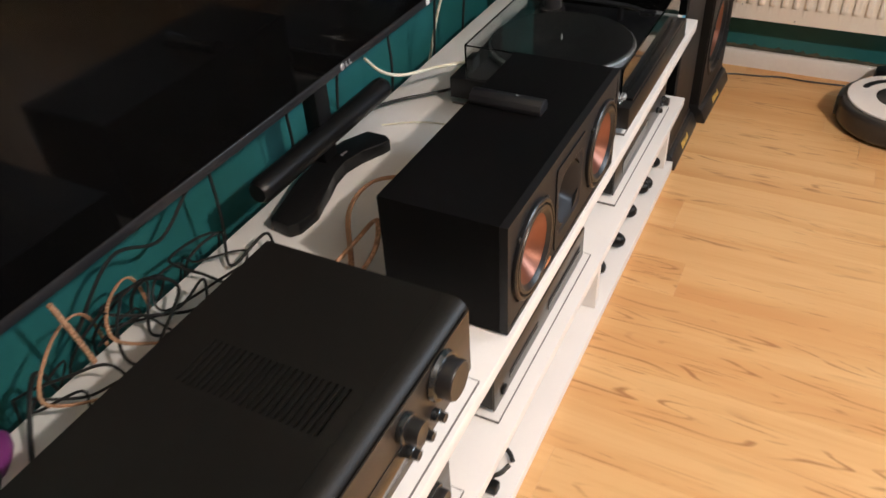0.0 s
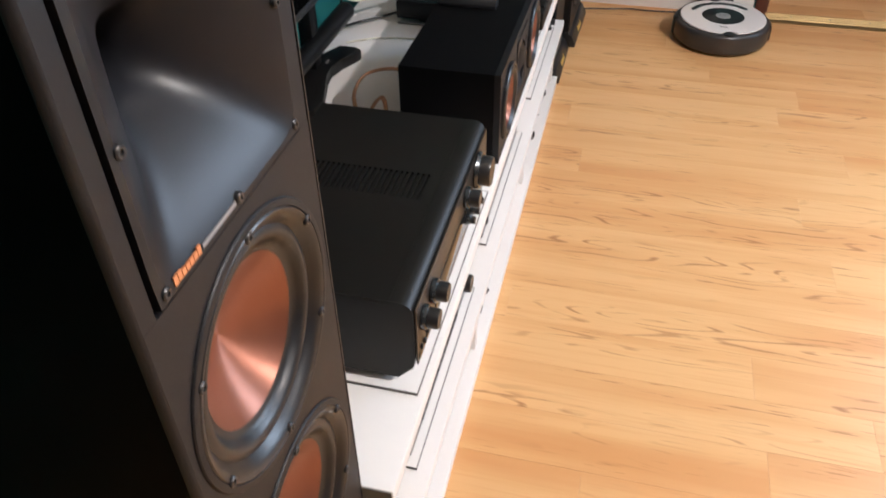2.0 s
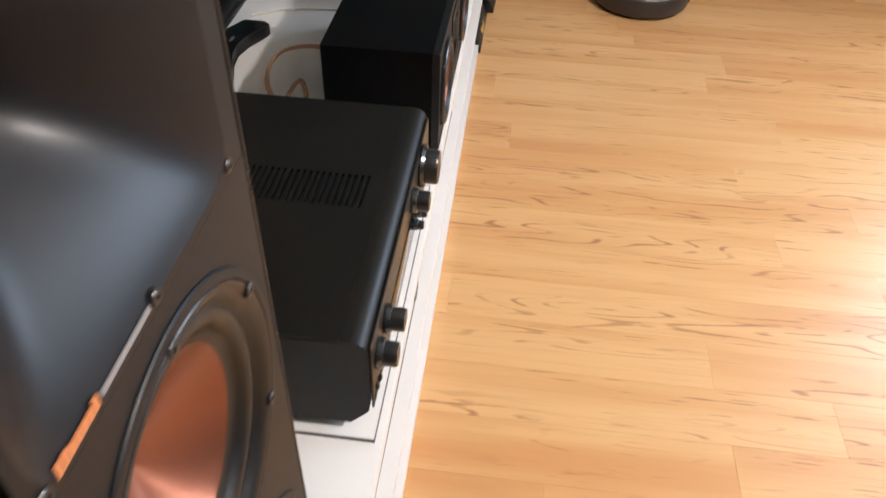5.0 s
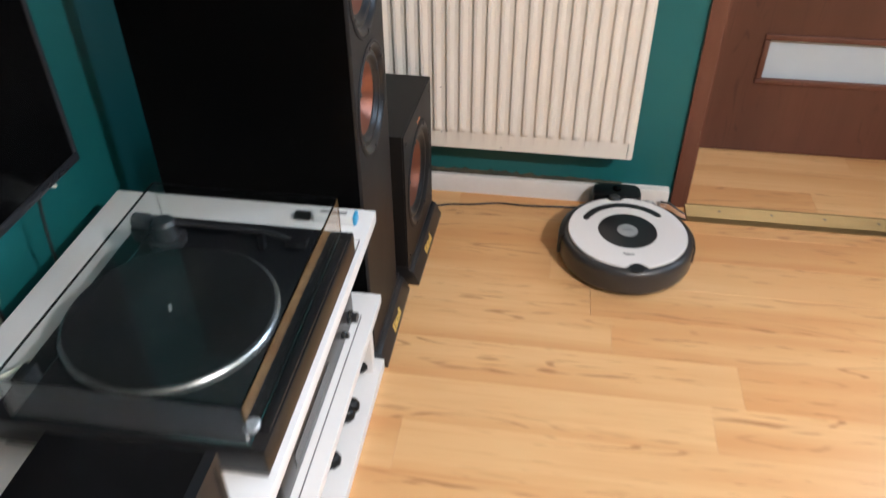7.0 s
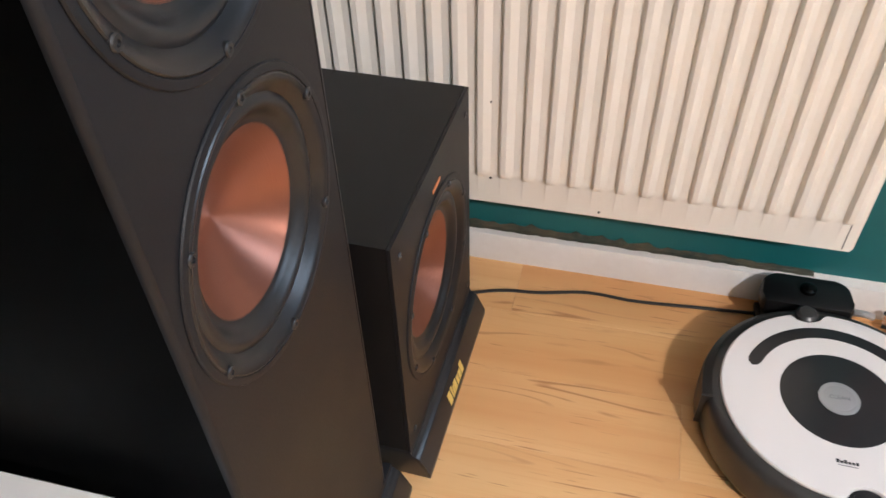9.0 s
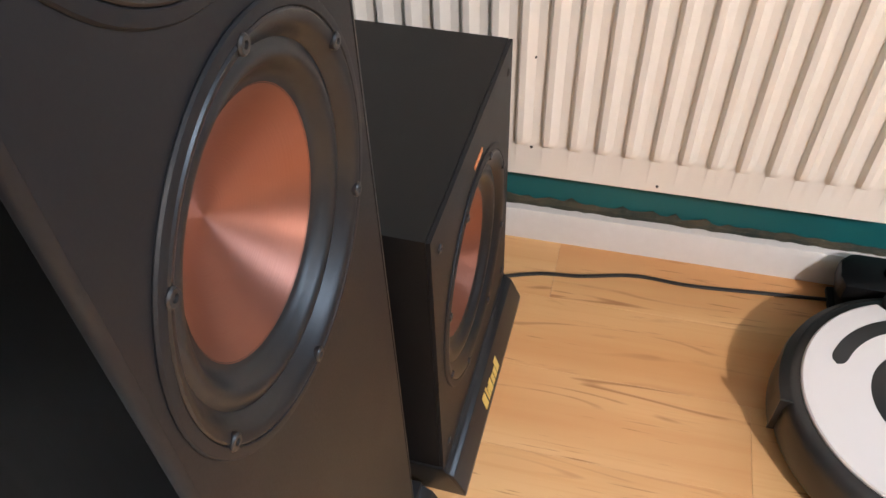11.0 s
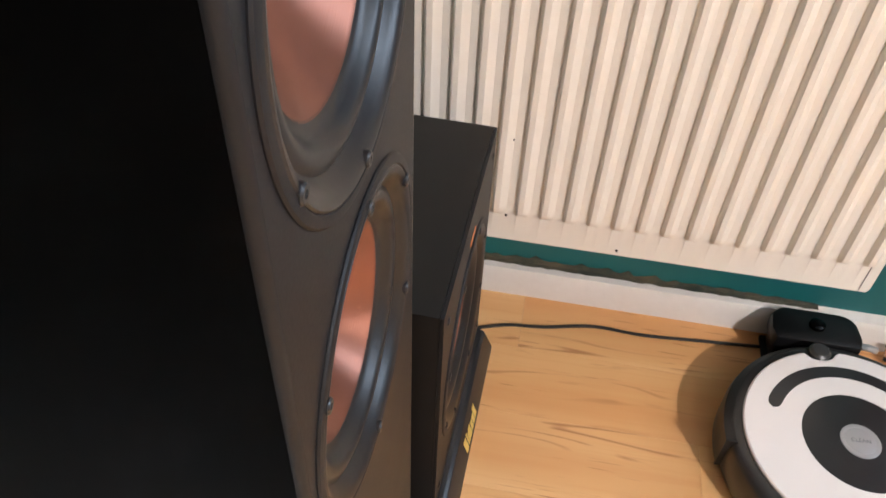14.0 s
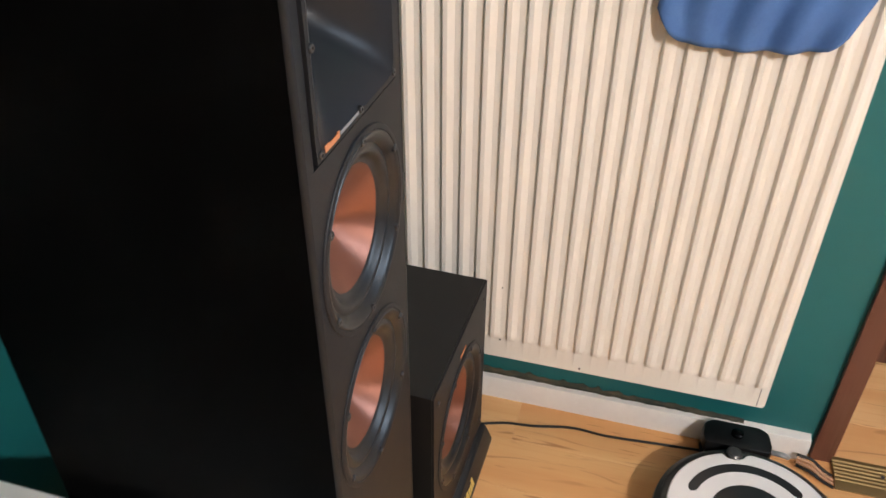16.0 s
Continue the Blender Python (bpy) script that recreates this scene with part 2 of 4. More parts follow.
def acrylic():
    m, n, l, p = nodes_of("clear_acrylic")
    p.inputs["Base Color"].default_value = (0.93, 0.95, 0.95, 1)
    p.inputs["Roughness"].default_value, p.inputs["Transmission Weight"].default_value, p.inputs["IOR"].default_value = 0.04, 1.0, 1.3
    return m


COPPER, ACRYLIC = copper_cone(), acrylic()

# ---- mesh helpers ----


def box(bm, x0, x1, y0, y1, z0, z1, bevel=0.0, seg=2):
    v = [bm.verts.new((x, y, z)) for x in (x0, x1) for y in (y0, y1) for z in (z0, z1)]
    quads = [(0, 1, 3, 2), (4, 6, 7, 5), (0, 4, 5, 1), (2, 3, 7, 6), (0, 2, 6, 4), (1, 5, 7, 3)]
    faces = [bm.faces.new([v[i] for i in q]) for q in quads]
    if bevel:
        edges = list({e for f in faces for e in f.edges})
        bmesh.ops.bevel(bm, geom=edges, offset=bevel, segments=seg, affect="EDGES", profile=0.5)
    return bm


def boxes(*specs, bevel=0.0):
    bm = bmesh.new()
    for s in specs:
        box(bm, *s, bevel=bevel)
    return bm


def lathe(bm, profile, centre, axis="x", seg=48, closed=False):
    """Turns (radius, along) pairs about an axis through centre."""
    rings = []
    cx, cy, cz = centre
    for r, a in profile:
        ring = []
        if r < 1e-6:
            p = {"x": (cx + a, cy, cz), "y": (cx, cy + a, cz), "z": (cx, cy, cz + a)}[axis]
            ring = [bm.verts.new(p)]
        else:
            for k in range(seg):
                c, s = r * math.cos(2 * math.pi * k / seg), r * math.sin(2 * math.pi * k / seg)
                p = {"x": (cx + a, cy + c, cz + s), "y": (cx + s, cy + a, cz + c), "z": (cx + c, cy + s, cz + a)}[axis]
                ring.append(bm.verts.new(p))
        rings.append(ring)
    pairs = list(zip(rings, rings[1:]))
    if closed:
        pairs.append((rings[-1], rings[0]))
    for p, q in pairs:
        for k in range(seg):
            k2 = (k + 1) % seg
            if len(p) == 1 and len(q) > 1:
                f = (p[0], q[k2], q[k])
            elif len(q) == 1 and len(p) > 1:
                f = (p[k], p[k2], q[0])
            elif len(p) > 1:
                f = (p[k], p[k2], q[k2], q[k])
            else:
                continue
            bm.faces.new(f)
    return bm


def turned(profile, centre, axis="x", seg=48, closed=False):
    return lathe(bmesh.new(), profile, centre, axis, seg, closed)


def prism(bm, outline, lo, hi, axis="z", bevel=0.0):
    """Extrudes a flat outline of (u, v) along an axis: z: (x, y); y: (x, z); x: (y, z)."""
    put = {"z": lambda u, v, w: (u, v, w), "y": lambda u, v, w: (u, w, v), "x": lambda u, v, w: (w, u, v)}[axis]
    a = [bm.verts.new(put(u, v, lo)) for u, v in outline]
    b = [bm.verts.new(put(u, v, hi)) for u, v in outline]
    faces = [bm.faces.new(a), bm.faces.new(b)]
    for k in range(len(a)):
        j = (k + 1) % len(a)
        faces.append(bm.faces.new((a[k], a[j], b[j], b[k])))
    if bevel:
        bmesh.ops.bevel(bm, geom=list({e for f in faces for e in f.edges}), offset=bevel, segments=2, affect="EDGES", profile=0.5)
    return bm


def smooth_line(points, steps=8):
    """Catmull-Rom through the points."""
    p = [Vector(q) for q in points]
    p = [2 * p[0] - p[1], *p, 2 * p[-1] - p[-2]]
    out = []
    for i in range(1, len(p) - 2):
        for k in range(steps):
            t = k / steps
            out.append(0.5 * (2 * p[i] + (p[i + 1] - p[i - 1]) * t + (2 * p[i - 1] - 5 * p[i] + 4 * p[i + 1] - p[i + 2]) * t * t
                              + (3 * p[i] - p[i - 1] - 3 * p[i + 1] + p[i + 2]) * t ** 3))
    out.append(p[-2])
    return out


def tube(points, r, seg=8, steps=8, bm=None, smooth=True):
    bm = bm or bmesh.new()
    line = smooth_line(points, steps) if smooth else [Vector(q) for q in points]
    up, rings = Vector((0.13, 0.21, 0.97)), []
    for i, q in enumerate(line):
        d = (line[min(i + 1, len(line) - 1)] - line[max(i - 1, 0)]).normalized()
        s = d.cross(up)
        s = s.normalized() if s.length > 1e-4 else Vector((1, 0, 0))
        u = s.cross(d)
        rings.append([bm.verts.new(q + r * (math.cos(a) * s + math.sin(a) * u)) for a in [2 * math.pi * k / seg for k in range(seg)]])
    for a, b in zip(rings, rings[1:]):
        for k in range(seg):
            bm.faces.new((a[k], a[(k + 1) % seg], b[(k + 1) % seg], b[k]))
    bm.faces.new(rings[0][::-1]), bm.faces.new(rings[-1])
    return bm


def mesh_of(name, bm, material, smooth=True):
    bmesh.ops.recalc_face_normals(bm, faces=bm.faces[:])
    me = bpy.data.meshes.new(name)
    bm.to_mesh(me)
    bm.free()
    me.materials.append(material)
    if smooth:
        me.polygons.foreach_set("use_smooth", [True] * len(me.polygons))
        me.set_sharp_from_angle(angle=radians(35))
    return me


def part(name, bm, material, parent, label="", at=None):
    ob = new(name, mesh_of(name, bm, material))
    ob.parent = parent
    if at:
        ob.location = at
    if label:
        ob["label"] = label
    return ob


def thing(name, label, category, group="", kind="", at=(0, 0, 0)):
    ob = new(name)
    ob.empty_display_size = 0.1
    ob.location = at
    return tagged(ob, label, category, group, kind)


def solid(name, bm, material, label, category="", group="", kind=""):
    return tagged(new(name, mesh_of(name, bm, material)), label, category, group, kind)

# ---- structure ----
WEST, NORTH, EAST, SOUTH, TOP = -0.34, 3.09, 4.1, -2.35, 2.55
DOOR_L, DOOR_R, DOOR_Y = 1.032, 1.92, 3.43

solid("wall_west", boxes((WEST - 0.12, WEST, SOUTH - 0.12, NORTH + 0.4, 0, TOP)), TEAL, "teal painted plaster wall behind the television", "wall", kind="structure")
solid("wall_north", boxes((WEST, DOOR_L, NORTH, NORTH + 0.36, 0.0, TOP), (DOOR_R, 2.35, NORTH, NORTH + 0.36, 0, TOP), (3.75, EAST, NORTH, NORTH + 0.36, 0, TOP), (2.35, 3.75, NORTH, NORTH + 0.36, 0, 0.88), (2.35, 3.75, NORTH, NORTH + 0.36, 2.22, TOP), (DOOR_L, DOOR_R, NORTH, NORTH + 0.36, 2.05, TOP)),
      TEAL, "teal painted wall behind the radiator, with a deep doorway", "wall", kind="structure")
# east and south walls are unseen; they close the room and soak up bounce
solid("wall_east", boxes((EAST, EAST + 0.12, SOUTH - 0.12, NORTH + 0.4, 0, TOP)), WALL_DARKENED, "unseen closing wall, darkened to cut bounced light", "wall", kind="structure")
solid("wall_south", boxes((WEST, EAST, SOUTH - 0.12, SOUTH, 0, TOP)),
      WALL_DARKENED, "unseen closing wall behind the camera, darkened to cut bounced light", "wall", kind="structure")
solid("ceiling", boxes((WEST - 0.12, EAST + 0.12, SOUTH - 0.12, NORTH + 0.8, TOP, TOP + 0.1)), CEIL, "white painted ceiling", "ceiling", kind="structure")
solid("ground", boxes((WEST - 0.12, EAST + 0.12, SOUTH - 0.12, NORTH + 0.8, -0.12, -0.0085)), SEAM_AND_EDGE_SHADE, "screed under the laminate boards", "floor", kind="structure")

# skirting board and the broken plaster line above it
sk = bmesh.new()
prism(sk, [(3.066, 0.0), (3.066, 0.046), (3.071, 0.056), (3.0895, 0.060), (3.0895, 0.0)], WEST, 0.985, "x")
solid("baseboard", sk, SKIRT, "white painted skirting board, scuffed", "skirting", kind="structure")
gp = bmesh.new()
rnd = random.Random(5)
xs = [0.18 + 0.011 * k for k in range(62)]
lows = [gp.verts.new((x, 3.0865, 0.0605)) for x in xs]
tops = [gp.verts.new((x, 3.0875, 0.0635 + max(0.001, rnd.gauss(0.0075, 0.0035) * (1.3 - 0.9 * k / 62)))) for k, x in enumerate(xs)]
outs = [gp.verts.new((x, 3.0805 - 0.003 * rnd.random(), 0.0602)) for x in xs]
for k in range(len(xs) - 1):
    gp.faces.new((lows[k], lows[k + 1], tops[k + 1], tops[k]))
    gp.faces.new((outs[k], outs[k + 1], lows[k + 1], lows[k]))
solid("trim", gp, DIRT, "ragged crack of broken plaster above the skirting", "crack", kind="structure")

# doorway
fr = thing("door_frame", "dark brown wooden door frame round a deep doorway", "door frame", kind="structure")
part("casing", boxes((0.995, DOOR_L + 0.004, NORTH - 0.014, NORTH - 0.0005, 0.0, 2.10), bevel=0.002), FRAME_WOOD, fr)
part("casing", boxes((DOOR_R - 0.004, DOOR_R + 0.06, NORTH - 0.014, NORTH - 0.0005, 0.0, 2.10), bevel=0.002), FRAME_WOOD, fr)
part("jamb", boxes((DOOR_L + 0.0005, DOOR_L + 0.012, NORTH, NORTH + 0.33, 0.0, 2.05)), FRAME_WOOD, fr)
part("jamb", boxes((DOOR_R - 0.012, DOOR_R - 0.0005, NORTH, NORTH + 0.33, 0.0, 2.05)), FRAME_WOOD, fr)

door = thing("door_1", "closed dark walnut door with narrow frosted panes", "door", kind="structure", at=(DOOR_L + 0.014, DOOR_Y, 0.006))
W = DOOR_R - DOOR_L - 0.028
panes = [(0.248, 0.378), (0.528, 0.658), (0.808, 0.938), (1.088, 1.218), (1.368, 1.498), (1.648, 1.778)]
px0, px1 = 0.20, W - 0.20
cuts = [0.0] + [v for ab in panes for v in ab] + [2.03]
part("stile", boxes((0, px0, 0, 0.04, 0, 2.03)), WALNUT, door)
part("stile", boxes((px1, W, 0, 0.04, 0, 2.03)), WALNUT, door)
for k in range(0, len(cuts), 2):
    part("rail", boxes((px0, px1, 0.0, 0.04, cuts[k], cuts[k + 1])), WALNUT, door)
for a, b in panes:
    w = part("window", boxes((px0, px1, 0.014, 0.022, a, b)), FROSTED, door, "frosted glass pane")
    bm = bmesh.new()
    for s in ((px0 - 0.014, px1 + 0.014, -0.007, 0.006, a - 0.014, a + 0.004), (px0 - 0.014, px1 + 0.014, -0.007, 0.006, b - 0.004, b + 0.014),
              (px0 - 0.014, px0 + 0.004, -0.007, 0.006, a + 0.004, b - 0.004), (px1 - 0.004, px1 + 0.014, -0.007, 0.006, a + 0.004, b - 0.004)):
        box(bm, *s, bevel=0.003)
    part("beading", bm, FRAME_WOOD, w)

thr = thing("threshold_strip", "ribbed brass threshold strip across the doorway floor", "threshold", kind="structure", at=(DOOR_L, 3.008, 0))
bm = bmesh.new()
prof = [(0.0, 0.0), (0.0, 0.003), (0.016, 0.0065)]
for k in range(6):
    y = 0.020 + 0.010 * k
    prof += [(y, 0.0065), (y + 0.002, 0.0095), (y + 0.006, 0.0095), (y + 0.008, 0.0065)]
prof += [(0.084, 0.006), (0.088, 0.0)]
prism(bm, prof, 0.006, 0.86, "x")
part("ribbed_strip", bm, BRASS, thr)
for k in range(6):
    part("screw", turned([(0.004, 0), (0.0036, 0.0012), (0, 0.0014)], (0.10 + 0.145 * k, 0.049, 0.0094), "z", 12), SCREW, thr)

# radiator
rad = thing("radiator", "cream enamelled panel radiator with vertical ribs, mounted on the wall", "radiator")
RX0, RX1, RZ0, RZ1, RY, PITCH = -0.16, 0.852, 0.200, 1.10, 2.990, 0.0342
bm = bmesh.new()
cols = [(RX0, 0.0)]
x = RX1 - 0.0185
centres = []
while x > RX0 + 0.02:
    centres.append(x)
    x -= PITCH
for c in reversed(centres):
    cols += [(c - 0.0075, 0.0), (c - 0.0055, 0.55), (c - 0.0035, 1.0), (c + 0.004, 1.0), (c + 0.009, 0.45), (c + 0.014, 0.0)]
cols.append((RX1, 0.0))
rows = [(RZ0, 0.0), (RZ0 + 0.046, 0.0), (RZ0 + 0.050, 0.45), (RZ0 + 0.056, 0.85), (RZ0 + 0.066, 1.0), (RZ1 - 0.066, 1.0), (RZ1 - 0.056, 0.85), (RZ1 - 0.046, 0.0), (RZ1, 0.0)]
grid = [[bm.verts.new((cx, RY - 0.0095 * d * e, z)) for cx, d in cols] for z, e in rows]
for r0, r1 in zip(grid, grid[1:]):
    for i in range(len(cols) - 1):
        bm.faces.new((r0[i], r0[i + 1], r1[i + 1], r1[i]))
part("ribbed_panel", bm, ENAMEL, rad)
part("bottom_fold", boxes((RX0, RX1, RY + 0.0005, RY + 0.016, RZ0 - 0.003, RZ0 + 0.004), bevel=0.001), ENAMEL, rad)
part("side_cover", boxes((RX1 - 0.003, RX1 + 0.003, RY + 0.001, RY + 0.075, RZ0 + 0.001, RZ1), bevel=0.001), ENAMEL, rad)
part("panel_seam", boxes((RX1 - 0.0128, RX1 - 0.0116, RY - 0.0007, RY - 0.0001, RZ0 + 0.002, RZ1)), SEAM_AND_EDGE_SHADE, rad, "thin dark joint beside the side cover")
part("rear_panel", boxes((RX0, RX1 - 0.01, RY + 0.055, RY + 0.07, RZ0 + 0.02, RZ1 - 0.01)), ENAMEL, rad)
part("top_grille", boxes(*[(RX0 + 0.02 * k, RX0 + 0.02 * k + 0.012, RY + 0.005, RY + 0.072, RZ1 - 0.004, RZ1 + 0.002) for k in range(50)]), ENAMEL, rad)
for bx in (0.1, 0.7):
    part("wall_bracket", boxes((bx, bx + 0.03, RY + 0.066, NORTH - 0.0005, RZ0 + 0.06, RZ1 - 0.1)), ENAMEL, rad)
for sx, sz in ((0.333, 0.378), (0.335, 0.245), (0.50, 0.2075)):
    part("paint_chip", turned([(0.0022, 0), (0.0016, -0.0012), (0, -0.0014)], (sx, RY - 0.0002, sz), "y", 8), SCREW, rad)

# towel over the radiator
tw = bmesh.new()
NU, NV = 40, 26
tg = []
for j in range(NV + 1):
    row = []
    for i in range(NU + 1):
        u, v = i / NU, j / NV
        fold = 0.006 * math.sin(9 * u * math.pi + 1.4 * math.sin(3 * v)) * (0.25 + 0.75 * v) + 0.004 * math.sin(23 * u + 5 * v)
        narrow = 0.012 * v * v
        xx = 0.535 + 0.012 * math.sin(4 * v) + (0.285 - 2 * narrow) * u + narrow
        low = 0.004 * math.cos(2 * math.pi * (u - 0.5)) + 0.002 * math.sin(7 * u)
        corner = 0.042 * (max(0, abs(u - 0.5) - 0.34) / 0.16) ** 2.2
        zz = 1.105 - v * (0.205 + low - corner)
        row.append(tw.verts.new((xx, RY - 0.024 - fold - 0.006 * v * (1 - v), zz)))
    tg.append(row)
for j in range(NV):
    for i in range(NU):
        tw.faces.new((tg[j][i], tg[j][i + 1], tg[j + 1][i + 1], tg[j + 1][i]))
back = [tw.verts.new((v.co.x, RY + 0.035, 1.106)) for v in tg[0]]
drop = [tw.verts.new((v.co.x, RY + 0.085, 1.02)) for v in tg[0]]
for i in range(NU):
    tw.faces.new((back[i], back[i + 1], tg[0][i + 1], tg[0][i]))
    tw.faces.new((drop[i], drop[i + 1], back[i + 1], back[i]))
towel = solid("towel", tw, DENIM, "blue terry towel hanging over the radiator", "towel")
sm = towel.modifiers.new("thickness", "SOLIDIFY")
sm.thickness, sm.offset = 0.006, 0

# ---- media bench ----
BX0, BX1, BY0, BY1, BZ = -0.207, 0.313, 0.383, 2.303, 0.452
MZ = 0.238
bench = thing("media_bench", "long low white media bench with an open lower shelf", "media bench", at=(0, 0, 0))
bench.location, bench.rotation_euler = (0.0118, 0.0, 0.0), (0, 0, radians(0.29))
part("top_panel", boxes((BX0, BX1, BY0, BY1, BZ - 0.026, BZ), bevel=0.0012), WHITE_BOARD, bench)
part("end_edge", boxes((BX0 + 0.002, BX1 - 0.002, BY0 - 0.0015, BY0 - 0.0001, BZ - 0.0245, BZ - 0.0015)), BOARD_EDGE, bench, "bare grey chipboard edge")
part("middle_shelf", boxes((BX0, BX1 - 0.002, BY0 + 0.003, BY1 + 0.004, MZ - 0.022, MZ), bevel=0.0012), WHITE_BOARD, bench)
part("bottom_shelf", boxes((BX0, 0.303, BY0 - 0.05, BY1 + 0.033, 0.0, 0.028), bevel=0.0012), WHITE_BOARD, bench)
for y in (BY0 + 0.06, 1.030, 1.672, BY1 - 0.014):
    part("upright", boxes((BX0 + 0.005, 0.288, y - 0.011, y + 0.011, 0.0282, MZ - 0.0222), bevel=0.001), WHITE_BOARD, bench)
for y in (BY0 + 0.10, 1.030, 1.672, BY1 - 0.06):
    part("upper_support", boxes((BX0 + 0.005, -0.06, y - 0.011, y + 0.011, MZ + 0.0002, BZ - 0.0262), bevel=0.001), WHITE_BOARD, bench)
part("peg_hole", turned([(0.003, 0), (0.002, -0.001), (0, -0.0012)], (0.26, 1.030 - 0.0105, 0.135), "y", 10), SCREW, bench)


def pad(x0, x1, y0, y1, z):
    t = thing("device_board", "thin white board with a painted edge shadow under a hi-fi unit", "board", "boards under the units", at=(x0, y0, z))
    part("panel", boxes((0.0012, x1 - x0 - 0.0012, 0.0012, y1 - y0 - 0.0012, 0.0002, 0.0050), bevel=0.0008), WHITE_BOARD, t)
    # thin dark strips paint the shadow line along the board's edges
    part("edge_shadow", boxes((x1 - x0 - 0.0011, x1 - x0, 0, y1 - y0, 0.0002, 0.0046), (0, x1 - x0 - 0.0012, 0, 0.0011, 0.0002, 0.0046), (0, x1 - x0 - 0.0012, y1 - y0 - 0.0011, y1 - y0, 0.0002, 0.0046)), SEAM_AND_EDGE_SHADE, t, "dark strip painted as the edge's shadow line")
    return t


PT = 0.005
pad(-0.02, 0.313, 0.535, 1.020, BZ)
pad(-0.06, 0.306, 1.700, 2.205, BZ)
pad(-0.05, 0.297, 0.560, 0.990, MZ)
pad(-0.05, 0.293, 1.125, 1.585, MZ)
pad(-0.05, 0.287, 1.765, 2.235, MZ)

# ---- loudspeakers ----


def screws(spots, parent, axis="x", r=0.0048):
    for p in spots:
        s = part("screw", turned([(r, -0.002), (r, 0.0008), (r * 0.8, 0.0018), (r * 0.42, 0.0018), (r * 0.36, 0.0004), (0, 0.0004)], (0, 0, 0), axis, 14), SCREW, parent, at=p)


def woofer(parent, at, R, screw_r, turn=30, count=6):
    """A copper-coned driver that looks along +x: a flat flange of radius R, a raised rubber lip, a sunken roll and the cone."""
    u = R / 0.1125
    w = part("woofer", turned([(R, -0.003), (R, 0.0008), (R - 0.0010, 0.0020), (R - 0.003, 0.0024), (u * 0.1062, 0.0024), (u * 0.1056, 0.0018), (u * 0.1055, -0.004)], (0, 0, 0), "x", 72), BAFFLE, parent, "flat black driver flange", at=at)
    part("lip", turned([(u * 0.1054, -0.0030), (u * 0.1052, 0.0018), (u * 0.1040, 0.0026), (u * 0.1020, 0.0022), (u * 0.0985, 0.0004), (u * 0.0950, -0.0028), (u * 0.0925, -0.0056), (u * 0.0912, -0.0066)], (0, 0, 0), "x", 72), GASKET, w, "rounded rubber lip")
    part("surround", turned([(u * 0.0913, -0.0068), (u * 0.0892, -0.0058), (u * 0.0865, -0.0048), (u * 0.0830, -0.0052), (u * 0.0800, -0.0074), (u * 0.0775, -0.0106), (u * 0.0748, -0.0134), (u * 0.0715, -0.0147), (u * 0.0690, -0.0152)], (0, 0, 0), "x", 72), RUBBER, w, "black rubber surround")
    part("cone", turned([(u * 0.0697, -0.0148), (u * 0.0640, -0.0195), (u * 0.0530, -0.0275), (u * 0.0380, -0.0355), (u * 0.0240, -0.0405), (u * 0.0130, -0.0428), (0, -0.0436)], (0, 0, 0), "x", 96), COPPER, w, "spun copper-coloured cone")
    screws([(at[0] + 0.0022, at[1] + screw_r * math.cos(radians(turn + 360 * k / count)), at[2] + screw_r * math.sin(radians(turn + 360 * k / count))) for k in range(count)], parent)
    return w


def horn_mesh(half, throat, depth, n=96, rows=22, power=7.0):
    """A square-mouthed horn that curves to a round throat, looking along +x from the plane x = 0."""
    bm = bmesh.new()
    rings = []
    for j in range(rows + 1):
        t = j / rows
        size = throat + (half - throat) * (1 - t) ** 1.75
        x = -depth * t ** 1.15
        p = 2.4 + (power - 2.4) * (1 - t) ** 2.5
        ring = []
        for k in range(n):
            a = 2 * math.pi * k / n
            c, s = math.cos(a), math.sin(a)
            f = (abs(c) ** p + abs(s) ** p) ** (-1 / p)
            ring.append(bm.verts.new((x, size * f * c, size * f * s)))
        rings.append(ring)
    for a, b in zip(rings, rings[1:]):
        for k in range(n):
            bm.faces.new((a[k], a[(k + 1) % n], b[(k + 1) % n], b[k]))
    bm.faces.new(rings[-1])
    return bm


def frame_plate(y0, y1, z0, z1, cy, cz, half, x0, x1, n=64, power=7.0):
    """A flat plate with a rounded-square hole, front at x1, and its outer rim down to x0."""
    bm = bmesh.new()
    outer, inner, rim = [], [], []
    for k in range(n):
        a = 2 * math.pi * k / n
        c, s = math.cos(a), math.sin(a)
        f = (abs(c) ** power + abs(s) ** power) ** (-1 / power)
        inner.append(bm.verts.new((x1, cy + half * f * c, cz + half * f * s)))
        g = 1 / max(abs(c) / ((y1 - cy) if c > 0 else (cy - y0)), abs(s) / ((z1 - cz) if s > 0 else (cz - z0)))
        outer.append(bm.verts.new((x1, cy + g * c, cz + g * s)))
        rim.append(bm.verts.new((x0, cy + g * c, cz + g * s)))
    for k in range(n):
        j = (k + 1) % n
        bm.faces.new((inner[k], inner[j], outer[j], outer[k]))
        bm.faces.new((outer[k], outer[j], rim[j], rim[k]))
    return bm


def plinth_bar(parent, y0, y1, name="plinth", back=-0.36):
    """A low outrigger with a sloped front bar, in front of the baffle at x = 0."""
    bm = bmesh.new()
    prism(bm, [(back, 0.0), (0.026, 0.0), (0.026, 0.010), (0.012, 0.042), (0.006, 0.046), (-0.0002, 0.047), (-0.0002, 0.057), (back, 0.057)], y0, y1, "y", bevel=0.0015)
    return part(name, bm, PLINTH, parent, "black sloped plinth")


